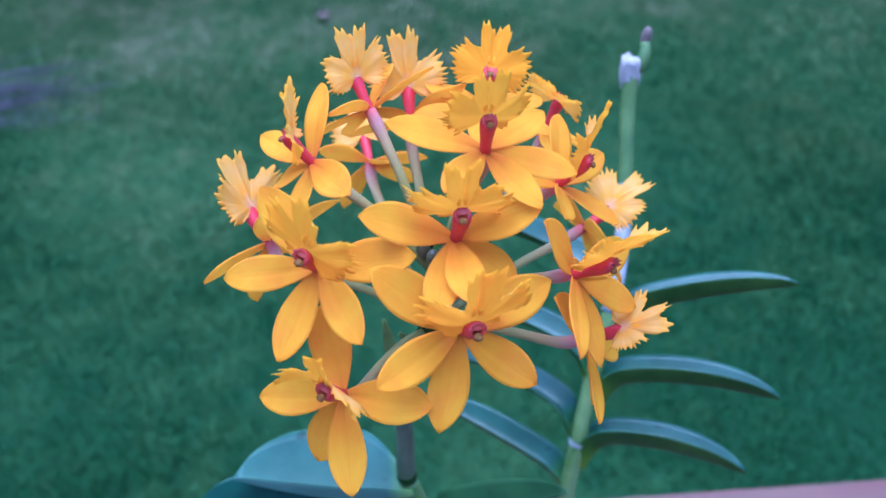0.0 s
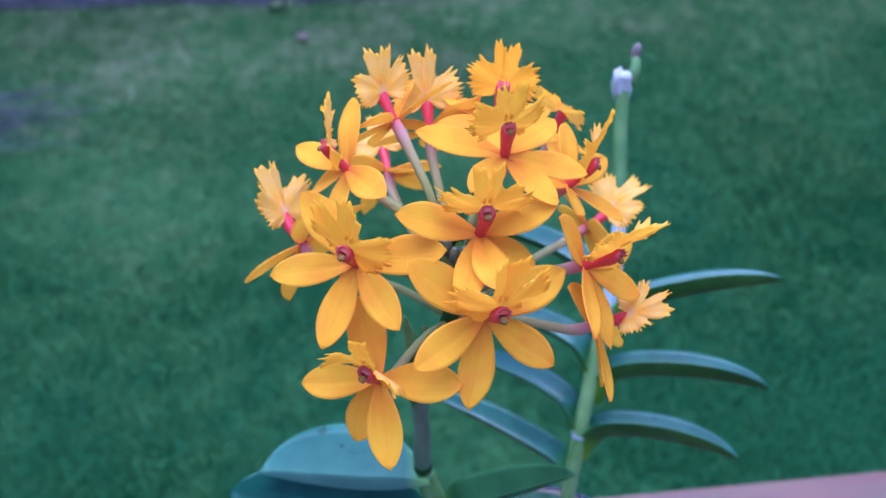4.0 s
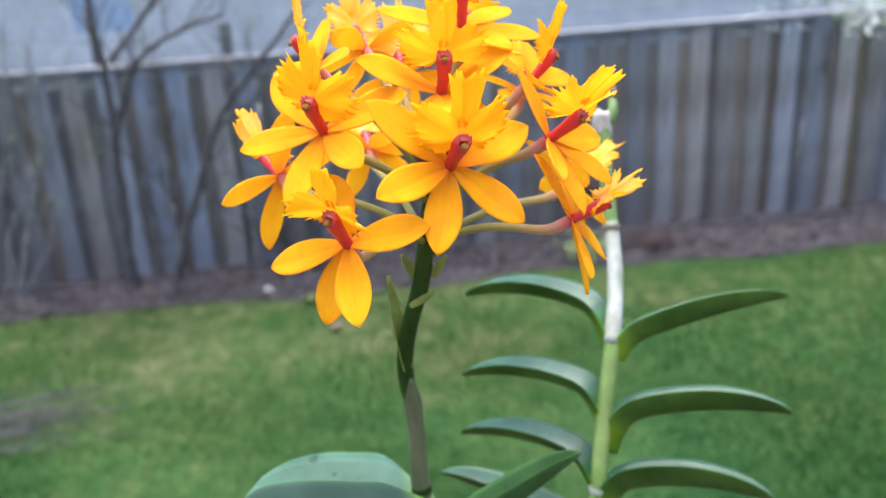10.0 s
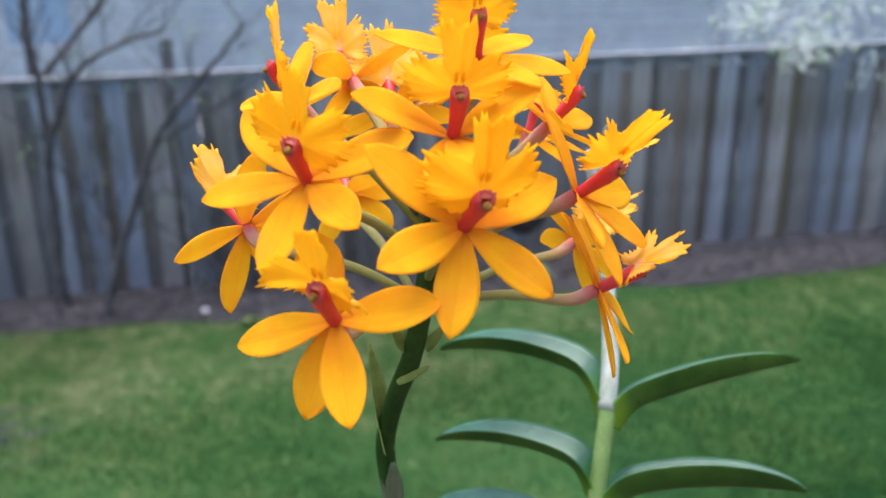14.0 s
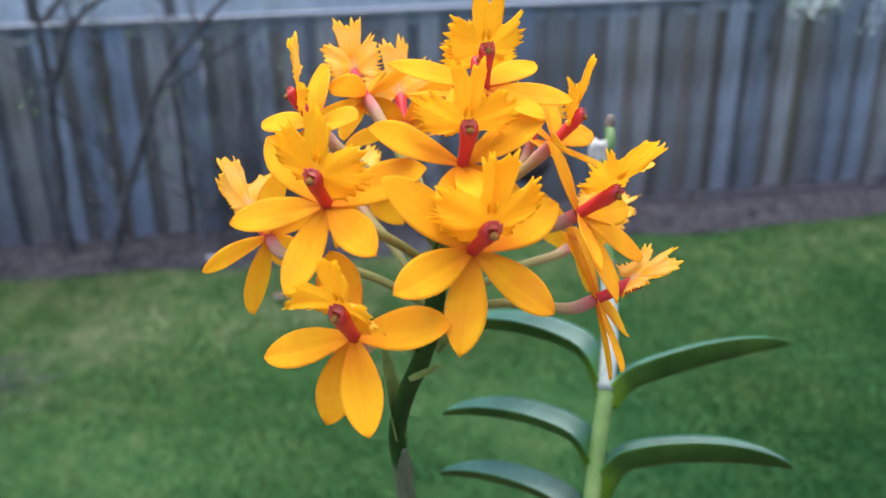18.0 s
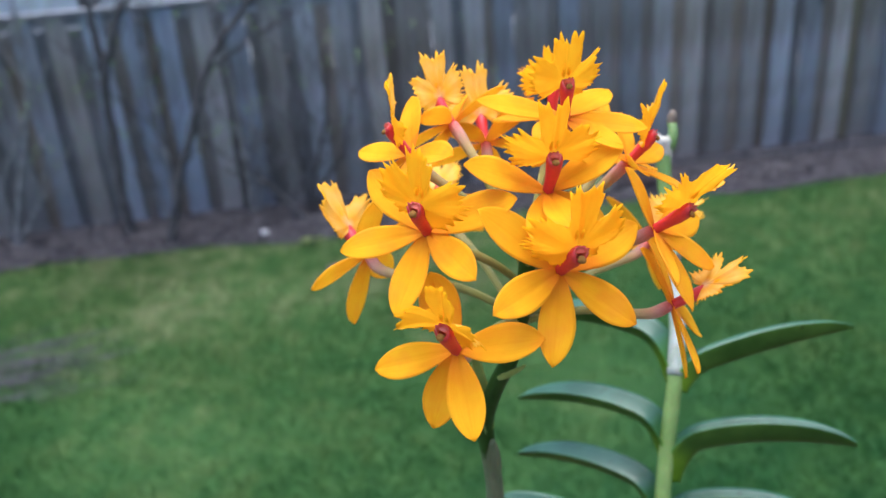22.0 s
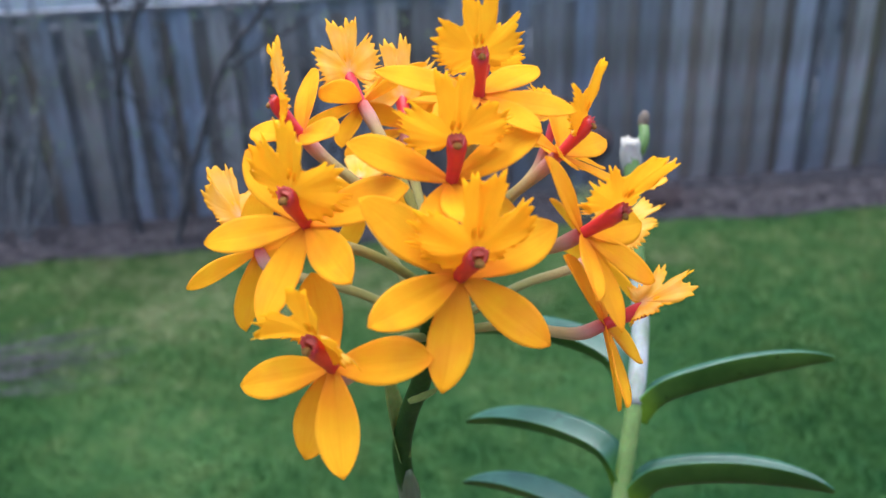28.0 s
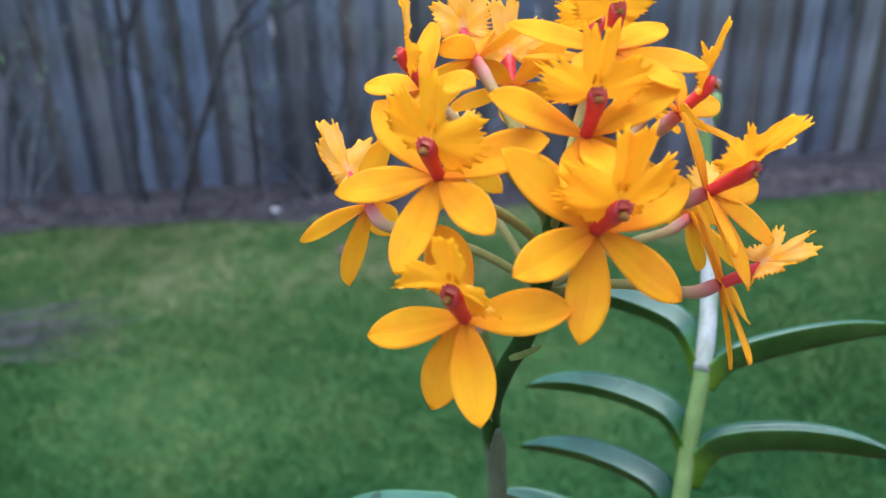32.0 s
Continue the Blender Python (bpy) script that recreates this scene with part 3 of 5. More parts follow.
def fence():
    f = empty("fence", (0, 6.82, 0), "tall weathered grey board-on-board wooden fence", "fence", kind="structure")
    f.rotation_euler = (0, 0, FENCE_TURN)
    rng = random.Random(11)
    front = [board_mesh("board", 0.152, FENCE_H - 0.054, 0.018, FENCE_WOOD, s) for s in range(5)]
    rear = [board_mesh("rear_board", 0.114, FENCE_H - 0.138, 0.018, FENCE_REAR_SHADED, 20 + s) for s in range(4)]
    stained = board_mesh("rear_board", 0.114, FENCE_H - 0.138, 0.018, FENCE_STAIN, 40)
    for i in range(-30, 26):
        x = 0.25 * i - 0.07 + rng.uniform(-0.006, 0.006)
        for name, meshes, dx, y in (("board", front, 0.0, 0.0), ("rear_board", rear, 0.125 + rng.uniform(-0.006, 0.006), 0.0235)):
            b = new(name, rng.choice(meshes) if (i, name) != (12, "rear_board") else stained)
            b.parent = f
            b.matrix_basis = pose(x + dx, y, 0.05 - rng.uniform(0.0, 0.014), 0, rng.uniform(-0.4, 0.4), rng.uniform(-0.6, 0.6))
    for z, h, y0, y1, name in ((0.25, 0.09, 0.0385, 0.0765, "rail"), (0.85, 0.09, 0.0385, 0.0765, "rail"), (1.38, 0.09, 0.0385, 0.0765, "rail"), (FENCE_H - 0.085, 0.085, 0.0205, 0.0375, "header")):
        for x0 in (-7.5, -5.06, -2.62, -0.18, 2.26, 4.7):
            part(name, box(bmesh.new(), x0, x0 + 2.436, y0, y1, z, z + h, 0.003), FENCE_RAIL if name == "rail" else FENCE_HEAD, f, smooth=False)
    for x0 in (-7.5, -5.06, -2.62, -0.18, 2.26, 4.7):
        part("cap", box(bmesh.new(), x0, x0 + 2.436, -0.022, 0.0765, FENCE_H + 0.002, FENCE_H + 0.03, 0.004), FENCE_HEAD, f, smooth=False)
    for i, x in enumerate((-6.83, -4.39, -1.93, 0.47, 2.93, 5.37)):
        top = FENCE_H + 0.26 if i == 2 else FENCE_H - 0.005
        part("post", box(bmesh.new(), x - 0.04, x + 0.04, 0.0785, 0.1585, -0.3, top, 0.004), FENCE_RAIL, f, smooth=False)
    return f


fence()


# ---- beyond the fence ----
def driveway():
    bm = bmesh.new()
    for x0 in range(-12, 12, 3):
        box(bm, x0 + 0.008, x0 + 2.992, 7.9 if x0 < -3 else 8.9, 14.7, -0.1, 0.03, 0.006)
    return tagged(mesh_object("driveway", bm, CONCRETE, smooth=False), "pale concrete driveway behind the fence", "driveway", kind="structure")


driveway()


def bare_tree():
    """A dark trunk with a few limbs, behind the fence."""
    rng = random.Random(77)
    t = empty("bare_tree", (-4.15, 9.2, 0), "bare dark tree behind the fence", "tree")
    limbs, tips = [], []
    branch_tree(rng, (0, 0, -0.05), (-0.06, 0, 1), 3.6, 0.075, 3, limbs, tips)
    put("trunk", tube_mesh("trunk", limbs[0][0], limbs[0][1], 12), BARK, t)
    tagged(tubes("limb_mass", limbs[1:], 5, BARK, t), kind="stuff")
    return t


# ---- the deck behind the viewer and an added light-blocking wall ----
def deck_and_wall():
    turn = radians(8.6)
    d = empty("deck_floor", (0.1, 0.2, 1.46), "grey-brown wooden deck floor", "deck", kind="structure")
    d.rotation_euler = (0, 0, turn)
    plank = box(bmesh.new(), -0.068, 0.068, -3.1, 0.06, -0.03, 0.0, 0.003)
    first = part("plank", plank, DECKING, d, smooth=False)
    first.location = (-2.86, 0, 0)
    for k in range(1, 41):
        b = new("plank", first.data)
        b.parent = d
        b.location = (-2.86 + 0.143 * k, 0, 0)
    part("rim_joist", box(bmesh.new(), -2.93, 2.93, 0.0, 0.04, -0.23, -0.031), DECKING, d, smooth=False)
    # out-of-view wall, added to hold back low sky light from behind
    bm = bmesh.new()
    for k in range(19):
        box(bm, -7, 7, -3.27 - 0.01 * (k % 2), -3.12, 0.2 * k, 0.2 * k + 0.198)
    w = mesh_object("wall_south", bm, WALLSIDING, smooth=False)
    w.matrix_basis = pose(0.1, 0.2, 0, 0, 0, 8.6)
    tagged(w, "unseen beige lap-sided wall added behind the deck to block sky light", "wall", kind="structure")


deck_and_wall()
def neighbour_house():
    h = empty("neighbour_house", (0, 15.0, 0), "pale blue-grey house with lap siding behind the fence", "house")
    for k in range(13):
        z = 0.15 + 0.2 * k
        part("siding_board", box(bmesh.new(), -12, 11, -0.02 - 0.01, 0.1, z, z + 0.196, 0.006), SIDING, h, smooth=False)
    part("foundation", box(bmesh.new(), -12, 11, 0.0, 0.2, -0.3, 0.148), ROOFING, h, smooth=False)
    bm = bmesh.new()
    box(bm, -12.4, 11.4, -0.5, 0.4, 2.75, 2.87, 0.01)
    part("eaves", bm, TRIMWHITE, h, smooth=False)
    bm = bmesh.new()
    vs = [bm.verts.new(p) for p in ((-12.4, -0.5, 2.875), (11.4, -0.5, 2.875), (11.4, 4, 4.6), (-12.4, 4, 4.6), (-12.4, -0.5, 2.94), (11.4, -0.5, 2.94), (11.4, 4, 4.7), (-12.4, 4, 4.7))]
    for q in ((3, 2, 1, 0), (4, 5, 6, 7), (0, 1, 5, 4), (1, 2, 6, 5), (2, 3, 7, 6), (3, 0, 4, 7)):
        bm.faces.new([vs[i] for i in q])
    part("roof", bm, ROOFING, h, smooth=False)
    for x in (-6.4,):
        w = part("window", box(bmesh.new(), x - 0.62, x + 0.62, -0.07, -0.032, 0.75, 2.05, 0.008), TRIMWHITE, h, "white framed window", smooth=False)
        for dx in (-0.28, 0.28):
            part("pane", box(bmesh.new(), x + dx - 0.25, x + dx + 0.25, -0.082, -0.072, 0.85, 1.95), PANE, w, smooth=False)
    return h


neighbour_house()


# ---- garden things ----
def branch_tree(rng, start, way, length, radius, depth, out, tips):
    """Grows one limb as a list of points with radii, and its side limbs."""
    n = 6
    pts, d, p = [Vector(start)], Vector(way).normalized(), Vector(start)
    for i in range(n):
        d = (d + Vector((rng.gauss(0, 0.12), rng.gauss(0, 0.07), rng.gauss(0.03, 0.08)))).normalized()
        p = p + d * length / n
        pts.append(p.copy())
    out.append((pts, [radius * (1 - 0.75 * i / n) for i in range(n + 1)]))
    if depth == 0:
        tips.append(pts[-1])
        tips.append(pts[-3])
        return
    for _ in range(rng.randint(2, 4)):
        i = rng.randint(2, n)
        side = Vector((rng.gauss(0, 0.8), rng.gauss(0, 0.35), rng.uniform(0.1, 0.9)))
        branch_tree(rng, pts[i], d * 0.6 + side * 0.7, length * rng.uniform(0.4, 0.7), radius * (1 - 0.75 * i / n) * 0.75, depth - 1, out, tips)


def tubes(name, limbs, sides, material, parent, label=""):
    verts, faces = [], []
    for pts, radii in limbs:
        base = len(verts)
        for i, p in enumerate(pts):
            d = (pts[min(i + 1, len(pts) - 1)] - pts[max(i - 1, 0)]).normalized()
            s = d.orthogonal().normalized()
            u = d.cross(s)
            for k in range(sides):
                a = 2 * math.pi * k / sides
                verts.append(tuple(p + (s * math.cos(a) + u * math.sin(a)) * radii[i]))
        for i in range(len(pts) - 1):
            for k in range(sides):
                a, b = base + i * sides + k, base + i * sides + (k + 1) % sides
                faces.append((a, b, b + sides, a + sides))
        faces.append(tuple(base + (len(pts) - 1) * sides + k for k in range(sides)))
    me = bpy.data.meshes.new(name)
    me.from_pydata(verts, [], faces)
    me.polygons.foreach_set("use_smooth", [True] * len(me.polygons))
    return put(name, me, material, parent, label)


def scraps(name, places, size, material, parent, rng, label="", kind="stuff"):
    """Small leaves or blossoms, each a folded pair of triangles, at the given places."""
    verts, faces = [], []
    for p in places:
        s = size * rng.uniform(0.6, 1.3)
        a = Vector((rng.gauss(0, 1), rng.gauss(0, 1), rng.gauss(0, 0.7))).normalized()
        b = a.orthogonal().normalized()
        c = a.cross(b)
        k = len(verts)
        verts += [tuple(p - a * s), tuple(p + b * s * 0.5 + c * s * 0.15), tuple(p + a * s), tuple(p - b * s * 0.5 + c * s * 0.15)]
        faces += [(k, k + 1, k + 2), (k, k + 2, k + 3)]
    me = bpy.data.meshes.new(name)
    me.from_pydata(verts, [], faces)
    return tagged(put(name, me, material, parent, label), kind=kind)


bare_tree()


def bare_shrub(place, stems, seed, label, leafy=26, twigs=11, bark=BARK):
    """stems: rows of a base radius and the points that the stem bends through."""
    rng = random.Random(seed)
    s = empty("bare_shrub", place, label, "shrub", "bare shrubs along the fence")
    thin, tips = [], []
    for radius, *way in stems:
        pts = curve([(x, y, z) for x, y, z in way], 22)
        pts = [p + Vector((rng.gauss(0, 0.006), rng.gauss(0, 0.006), 0)) for p in pts]
        rad = [1.2 * radius * (1 - 0.62 * i / 21) * rng.uniform(0.93, 1.1) for i in range(22)]
        put("stem", tube_mesh("stem", pts, rad, 8), bark, s)
        for _ in range(twigs):
            i = rng.randint(7, 21)
            lean = (pts[min(21, i + 1)] - pts[i - 1]).normalized()
            side = Vector((rng.choice((-1, 1)) * rng.uniform(0.3, 0.9), rng.gauss(0, 0.2), rng.uniform(0.2, 0.8)))
            branch_tree(rng, pts[i], lean * 0.5 + side, rng.uniform(0.25, 0.6), min(0.008, rad[i] * 0.5), 2 if i > 13 else 1, thin, tips)
    tagged(tubes("twig_mass", thin, 4, bark, s), kind="stuff")
    spots = [t + Vector((rng.gauss(0, 0.03), rng.gauss(0, 0.03), rng.gauss(0, 0.03))) for t in rng.sample(tips, min(len(tips), leafy)) for _ in range(3)]
    scraps("young_leaves", spots, 0.014, BUDLEAF, s, rng, "a few opening bright green leaves")
    return s


bare_shrub((-2.76, 6.09, 0.0), [
    (0.040, (0, 0, 0), (0.02, 0, 0.48), (0.08, 0, 1.22), (0.09, 0.02, 1.73), (0.04, 0.03, 2.1)),
    (0.026, (0.07, 0, 1.15), (0.12, 0, 1.36), (0.21, 0, 1.55), (0.39, 0, 1.82), (0.73, 0, 1.99), (1.0, 0, 2.06)),
], 8, "tall leafless shrub with a thick forked grey trunk", 26)
bare_shrub((-2.65, 6.4, 0.0), [
    (0.019, (0, 0, 0), (0.1, 0, 0.5), (0.15, 0, 0.91), (0.17, 0, 1.39), (0.1, 0, 1.65), (0.02, 0, 1.95)),
    (0.010, (0.02, 0, 0), (0.12, 0, 0.3), (0.2, 0, 0.8)),
], 4, "slim upright leafless shrub against the fence", 12)
bare_shrub((-2.42, 5.98, 0.0), [
    (0.029, (0, 0, 0), (0.06, 0, 0.2), (0.22, 0, 0.62), (0.51, 0, 1.29), (0.68, 0, 1.54), (0.99, 0, 1.86), (1.2, 0, 2.1)),
    (0.011, (0.53, 0, 1.31), (0.8, 0.02, 1.46), (1.1, 0.03, 1.62)),
], 5, "leafless shrub with one long leaning dark stem", 22)
bare_shrub((-3.59, 5.95, 0.0), [
    (0.020, (0, 0, 0), (0.08, 0, 0.3), (0.23, 0, 0.69), (0.45, 0, 1.37), (0.48, 0, 2.0)),
    (0.014, (0, 0, 0.02), (0.12, 0, 0.2), (0.25, 0, 0.38), (0.36, 0, 0.55), (0.42, 0, 0.9)),
    (0.016, (-0.18, 0, 0), (-0.14, 0, 0.35), (-0.09, 0, 0.71), (0.05, 0, 1.4), (0.06, 0, 1.9)),
    (0.013, (-0.05, 0.06, 0), (0.0, 0.05, 0.5), (0.3, 0.03, 1.0), (0.62, 0, 1.45)),
], 3, "leafless grey shrub with crossing stems against the fence", 34, 7, PALE_BARK)
bare_shrub((-3.88, 6.15, 0.0), [
    (0.016, (0, 0, 0), (0.2, 0, 0.76), (0.39, 0, 1.31), (0.53, 0, 2.07)),
    (0.014, (-0.06, 0, 0), (-0.12, 0, 0.7), (-0.05, 0, 1.4), (0.1, 0, 2.0)),
], 9, "leafless shrub of slender grey stems", 20, 7, PALE_BARK)
bare_shrub((-1.42, 6.3, 0.0), [
    (0.034, (0, -0.08, 0.02), (-0.12, -0.08, 0.2), (-0.29, -0.1, 0.41)),
    (0.017, (0, 0.05, 0), (0.10, 0.05, 0.4), (0.24, 0.05, 0.86), (0.30, 0.05, 1.4)),
    (0.015, (0.02, 0.07, 0), (0.0, 0.05, 0.4), (-0.03, 0.05, 0.75), (0.02, 0.05, 1.3)),
    (0.013, (0.05, 0.04, 0), (0.16, 0.04, 0.3), (0.36, 0.04, 0.62), (0.46, 0.05, 1.1)),
], 13, "leafless shrub with a cut slanting stub", 16)
bare_shrub((-1.86, 6.38, 0.0), [
    (0.024, (0, 0, 0), (0.01, 0, 0.5), (0.0, 0, 1.0), (-0.02, 0, 1.75)),
    (0.012, (0.04, 0, 0), (0.10, 0, 0.5), (0.12, 0, 1.15)),
], 23, "slim leafless shrub with a pale upright stem", 14, 7, PALE_BARK)
bare_shrub((-2.48, 6.36, 0.0), [
    (0.021, (0, 0, 0), (0.03, 0, 0.5), (0.01, 0, 0.9), (0.02, 0, 1.65)),
    (0.012, (-0.05, 0, 0), (-0.12, 0, 0.5), (-0.2, 0, 1.1)),
], 25, "slim leafless shrub with a pale grey stem", 14, 7, PALE_BARK)
bare_shrub((-0.36, 6.45, 0.0), [
    (0.012, (-0.1, 0, 0), (-0.15, 0, 0.5), (-0.12, 0, 1.1)), (0.012, (-0.02, 0, 0), (0.0, 0, 0.6), (0.06, 0, 1.25)),
    (0.011, (0.04, 0, 0), (0.16, 0, 0.5), (0.34, 0, 1.0)), (0.010, (0.08, 0, 0), (0.22, 0, 0.35), (0.45, 0, 0.75)),
    (0.010, (-0.14, 0, 0), (-0.3, 0, 0.5), (-0.34, 0, 1.0)),
], 17, "thin twiggy leafless shrub near the fence", 14, 8)


def twig_pile():
    rng = random.Random(21)
    s = empty("twig_pile", (-2.88, 4.2, 0), "heap of dry grey pruned twigs on the lawn", "twig pile")
    limbs = []
    for _ in range(70):
        x, y = rng.gauss(-0.1, 0.24), rng.gauss(0, 0.13)
        a = rng.gauss(0.3, 0.28)
        length = rng.uniform(0.25, 0.75)
        z = 0.02 + 0.12 * rng.random() * math.exp(-(x / 0.35) ** 2)
        p = Vector((x, y, z))
        d = Vector((math.cos(a), math.sin(a) * 0.8, rng.uniform(-0.05, 0.12)))
        pts = [p + d * length * k / 4 + Vector((0, rng.gauss(0, 0.012), rng.gauss(0, 0.008))) for k in range(5)]
        r = rng.uniform(0.0015, 0.0045)
        limbs.append((pts, [r * (1 - 0.16 * k) for k in range(5)]))
    tagged(tubes("twig_mass", limbs[:42], 4, TWIG, s), kind="stuff")
    for p, r in limbs[42:]:
        tubes("stick", [(p, [q * 2.0 for q in r])], 5, TWIG, s)
    return s


twig_pile()


def small_stone():
    bm = bmesh.new()
    blob(bm, (0, 0, 0.03), (0.03, 0.022, 0.018), 2, 0.35)
    ob = mesh_object("stone", bm, STONE)
    ob.location = (-1.70, 6.02, 0.02)
    return tagged(ob, "small white stone lying on the soil bed", "stone")


small_stone()


def fallen_leaf(place, turn, size, material, label):
    bm = bmesh.new()
    prev = None
    for i in range(7):
        t = i / 6
        w = size * 0.42 * math.sin(math.pi * min(0.98, t * 0.9 + 0.06))
        z = 0.01 + 0.25 * size * (t - 0.5) ** 2
        row = [bm.verts.new((size * (t - 0.5), s * w, z + abs(s) * 0.2 * w)) for s in (-1, 0, 1)]
        if prev:
            for a in (0, 1):
                bm.faces.new((prev[a], row[a], row[a + 1], prev[a + 1]))
        prev = row
    bmesh.ops.solidify(bm, geom=bm.faces[:], thickness=0.0012)
    ob = mesh_object("fallen_leaf", bm, material)
    ob.matrix_basis = pose(*place, 0, 0, turn)
    return tagged(ob, label, "leaf", "fallen leaves on the lawn")


fallen_leaf((-1.09, 5.39, 0.035), 30, 0.10, DEADLEAF, "dry reddish leaf lying in the grass")
fallen_leaf((-1.35, 5.85, 0.035), 75, 0.12, YELLOWGREEN, "yellowed leaf at the edge of the lawn")


def garden_ornament():
    """A rounded rusty shape on a stake."""
    s = empty("garden_ornament", (0.66, 6.6, 0.05), "rounded rusty iron garden ornament on a stake", "ornament")
    bm = bmesh.new()
    blob(bm, (0.03, 0, 0.50), (0.18, 0.09, 0.15), 4, 0.25, 3)
    part("body", bm, RUST, s)
    bm = bmesh.new()
    blob(bm, (-0.18, 0, 0.79), (0.085, 0.06, 0.08), 7, 0.15, 3)
    part("knob", bm, RUST, s)
    put("neck", tube_mesh("neck", [(-0.04, 0, 0.55), (-0.11, 0, 0.66), (-0.16, 0, 0.75)], [0.08, 0.055, 0.05], 12), RUST, s)
    put("stake", tube_mesh("stake", [(0.02, 0, -0.1), (0.02, 0, 0.2), (0.02, 0, 0.4)], [0.008, 0.008, 0.01], 8), RUST, s)
    return s


garden_ornament()


def low_plant(name, place, count, spread, height, material, label, seed):
    rng = random.Random(seed)
    s = empty(name, place, label, "plant")
    limbs = []
    for _ in range(14):
        a, k = rng.uniform(0, 6.28), rng.uniform(0.2, 1)
        tip = Vector((math.cos(a) * spread * k, math.sin(a) * spread * k * 0.6, height * rng.uniform(0.5, 1)))
        limbs.append(([Vector((0, 0, -0.02)), tip * 0.5 + Vector((0, 0, 0.03)), tip], [0.004, 0.003, 0.002]))
    tubes("stems", limbs, 4, BARK, s)
    spots = [Vector((rng.gauss(0, spread * 0.5), rng.gauss(0, spread * 0.32), abs(rng.gauss(height * 0.4, height * 0.28)))) for _ in range(count)]
    scraps("foliage", spots, 0.02, material, s, rng)
    return s


low_plant("perennial_clump", (1.25, 6.62, 0.05), 520, 0.24, 0.16, WINE, "low clump of dark red dead foliage on the bed", 31)
low_plant("young_perennial", (0.72, 6.45, 0.05), 260, 0.16, 0.22, YELLOWGREEN, "small yellow-green plant sprouting on the bed", 33)
low_plant("yellow_moss_tuft", (-1.3, 5.95, 0.005), 50, 0.05, 0.022, YELLOWGREEN, "yellowish moss tuft at the lawn edge", 35)


def hose():
    pts = curve([(0.25, 6.76, 0.07), (0.7, 6.84, 0.08), (1.2, 6.9, 0.08), (1.7, 6.95, 0.08), (2.1, 7.0, 0.085), (2.5, 7.05, 0.085), (3.0, 7.15, 0.08), (3.6, 7.2, 0.085), (4.4, 7.38, 0.08)], 40)
    ob = put("garden_hose", tube_mesh("garden_hose", pts, [0.013] * 40, 10), HOSE, None)
    return tagged(ob, "black rubber hose along the foot of the fence", "hose")


hose()


def blossom_bush():
    rng = random.Random(41)
    s = empty("blossoming_bush", (2.75, 7.75, 0), "white blossoming bush hanging over the fence top", "bush")
    limbs, tips = [], []
    for _ in range(6):
        branch_tree(rng, (rng.uniform(-0.1, 0.1), 0, -0.05), (rng.gauss(0.05, 0.3), rng.gauss(-0.06, 0.1), 1), rng.uniform(1.3, 1.7), 0.022, 2, limbs, tips)
    for limb in limbs[:40]:
        tubes("stem", [limb], 5, BARK, s)
    tagged(tubes("twig_mass", limbs[40:], 4, BARK, s), kind="stuff")
    spots = []
    for _ in range(34):
        c = Vector((rng.uniform(-0.6, 1.6), rng.uniform(-0.75, 0.4), rng.uniform(1.45, 2.2)))
        spots += [c + Vector((rng.gauss(0, 0.13), rng.gauss(0, 0.1), rng.gauss(0, 0.07))) for _ in range(45)]
    scraps("blossom", spots, 0.022, BLOSSOM, s, rng, "loose white blossom")
    scraps("foliage", [p + Vector((0, 0, -0.02)) for p in spots[::3]], 0.022, BUDLEAF, s, rng)
    return s


blossom_bush()


# ---- railing and jar ----
RAIL_Z = 2.36


def deck_railing():
    s = empty("deck_railing", (0.1, 0.2, RAIL_Z), "red-brown stained wooden deck railing under the jar", "railing")
    s.rotation_euler = (0, 0, radians(8.6))
    part("cap_board", box(bmesh.new(), -2.95, 2.95, -0.085, 0.1355, -0.038, 0.0, 0.004), CAP_WOOD, s, smooth=False)
    part("top_rail", box(bmesh.new(), -2.93, 2.93, 0.0, 0.04, -0.128, -0.0385, 0.003), CAP_WOOD, s, smooth=False)
    part("bottom_rail", box(bmesh.new(), -2.93, 2.93, 0.0, 0.04, -0.83, -0.74, 0.003), CAP_WOOD, s, smooth=False)
    for x in (-2.88, -0.96, 0.96, 2.88):
        part("post", box(bmesh.new(), x - 0.045, x + 0.045, 0.0405, 0.1305, -2.36, -0.0385, 0.003), POST_WOOD, s, smooth=False)
    baluster = box(bmesh.new(), -0.018, 0.018, 0.002, 0.038, -0.74, -0.1285)
    first = part("baluster", baluster, POST_WOOD, s, smooth=False)
    first.location = (-2.76, 0, 0)
    for k in range(1, 47):
        b = new("baluster", first.data)
        b.parent = s
        b.location = (-2.76 + 0.12 * k, 0, 0)
    return s


deck_railing()


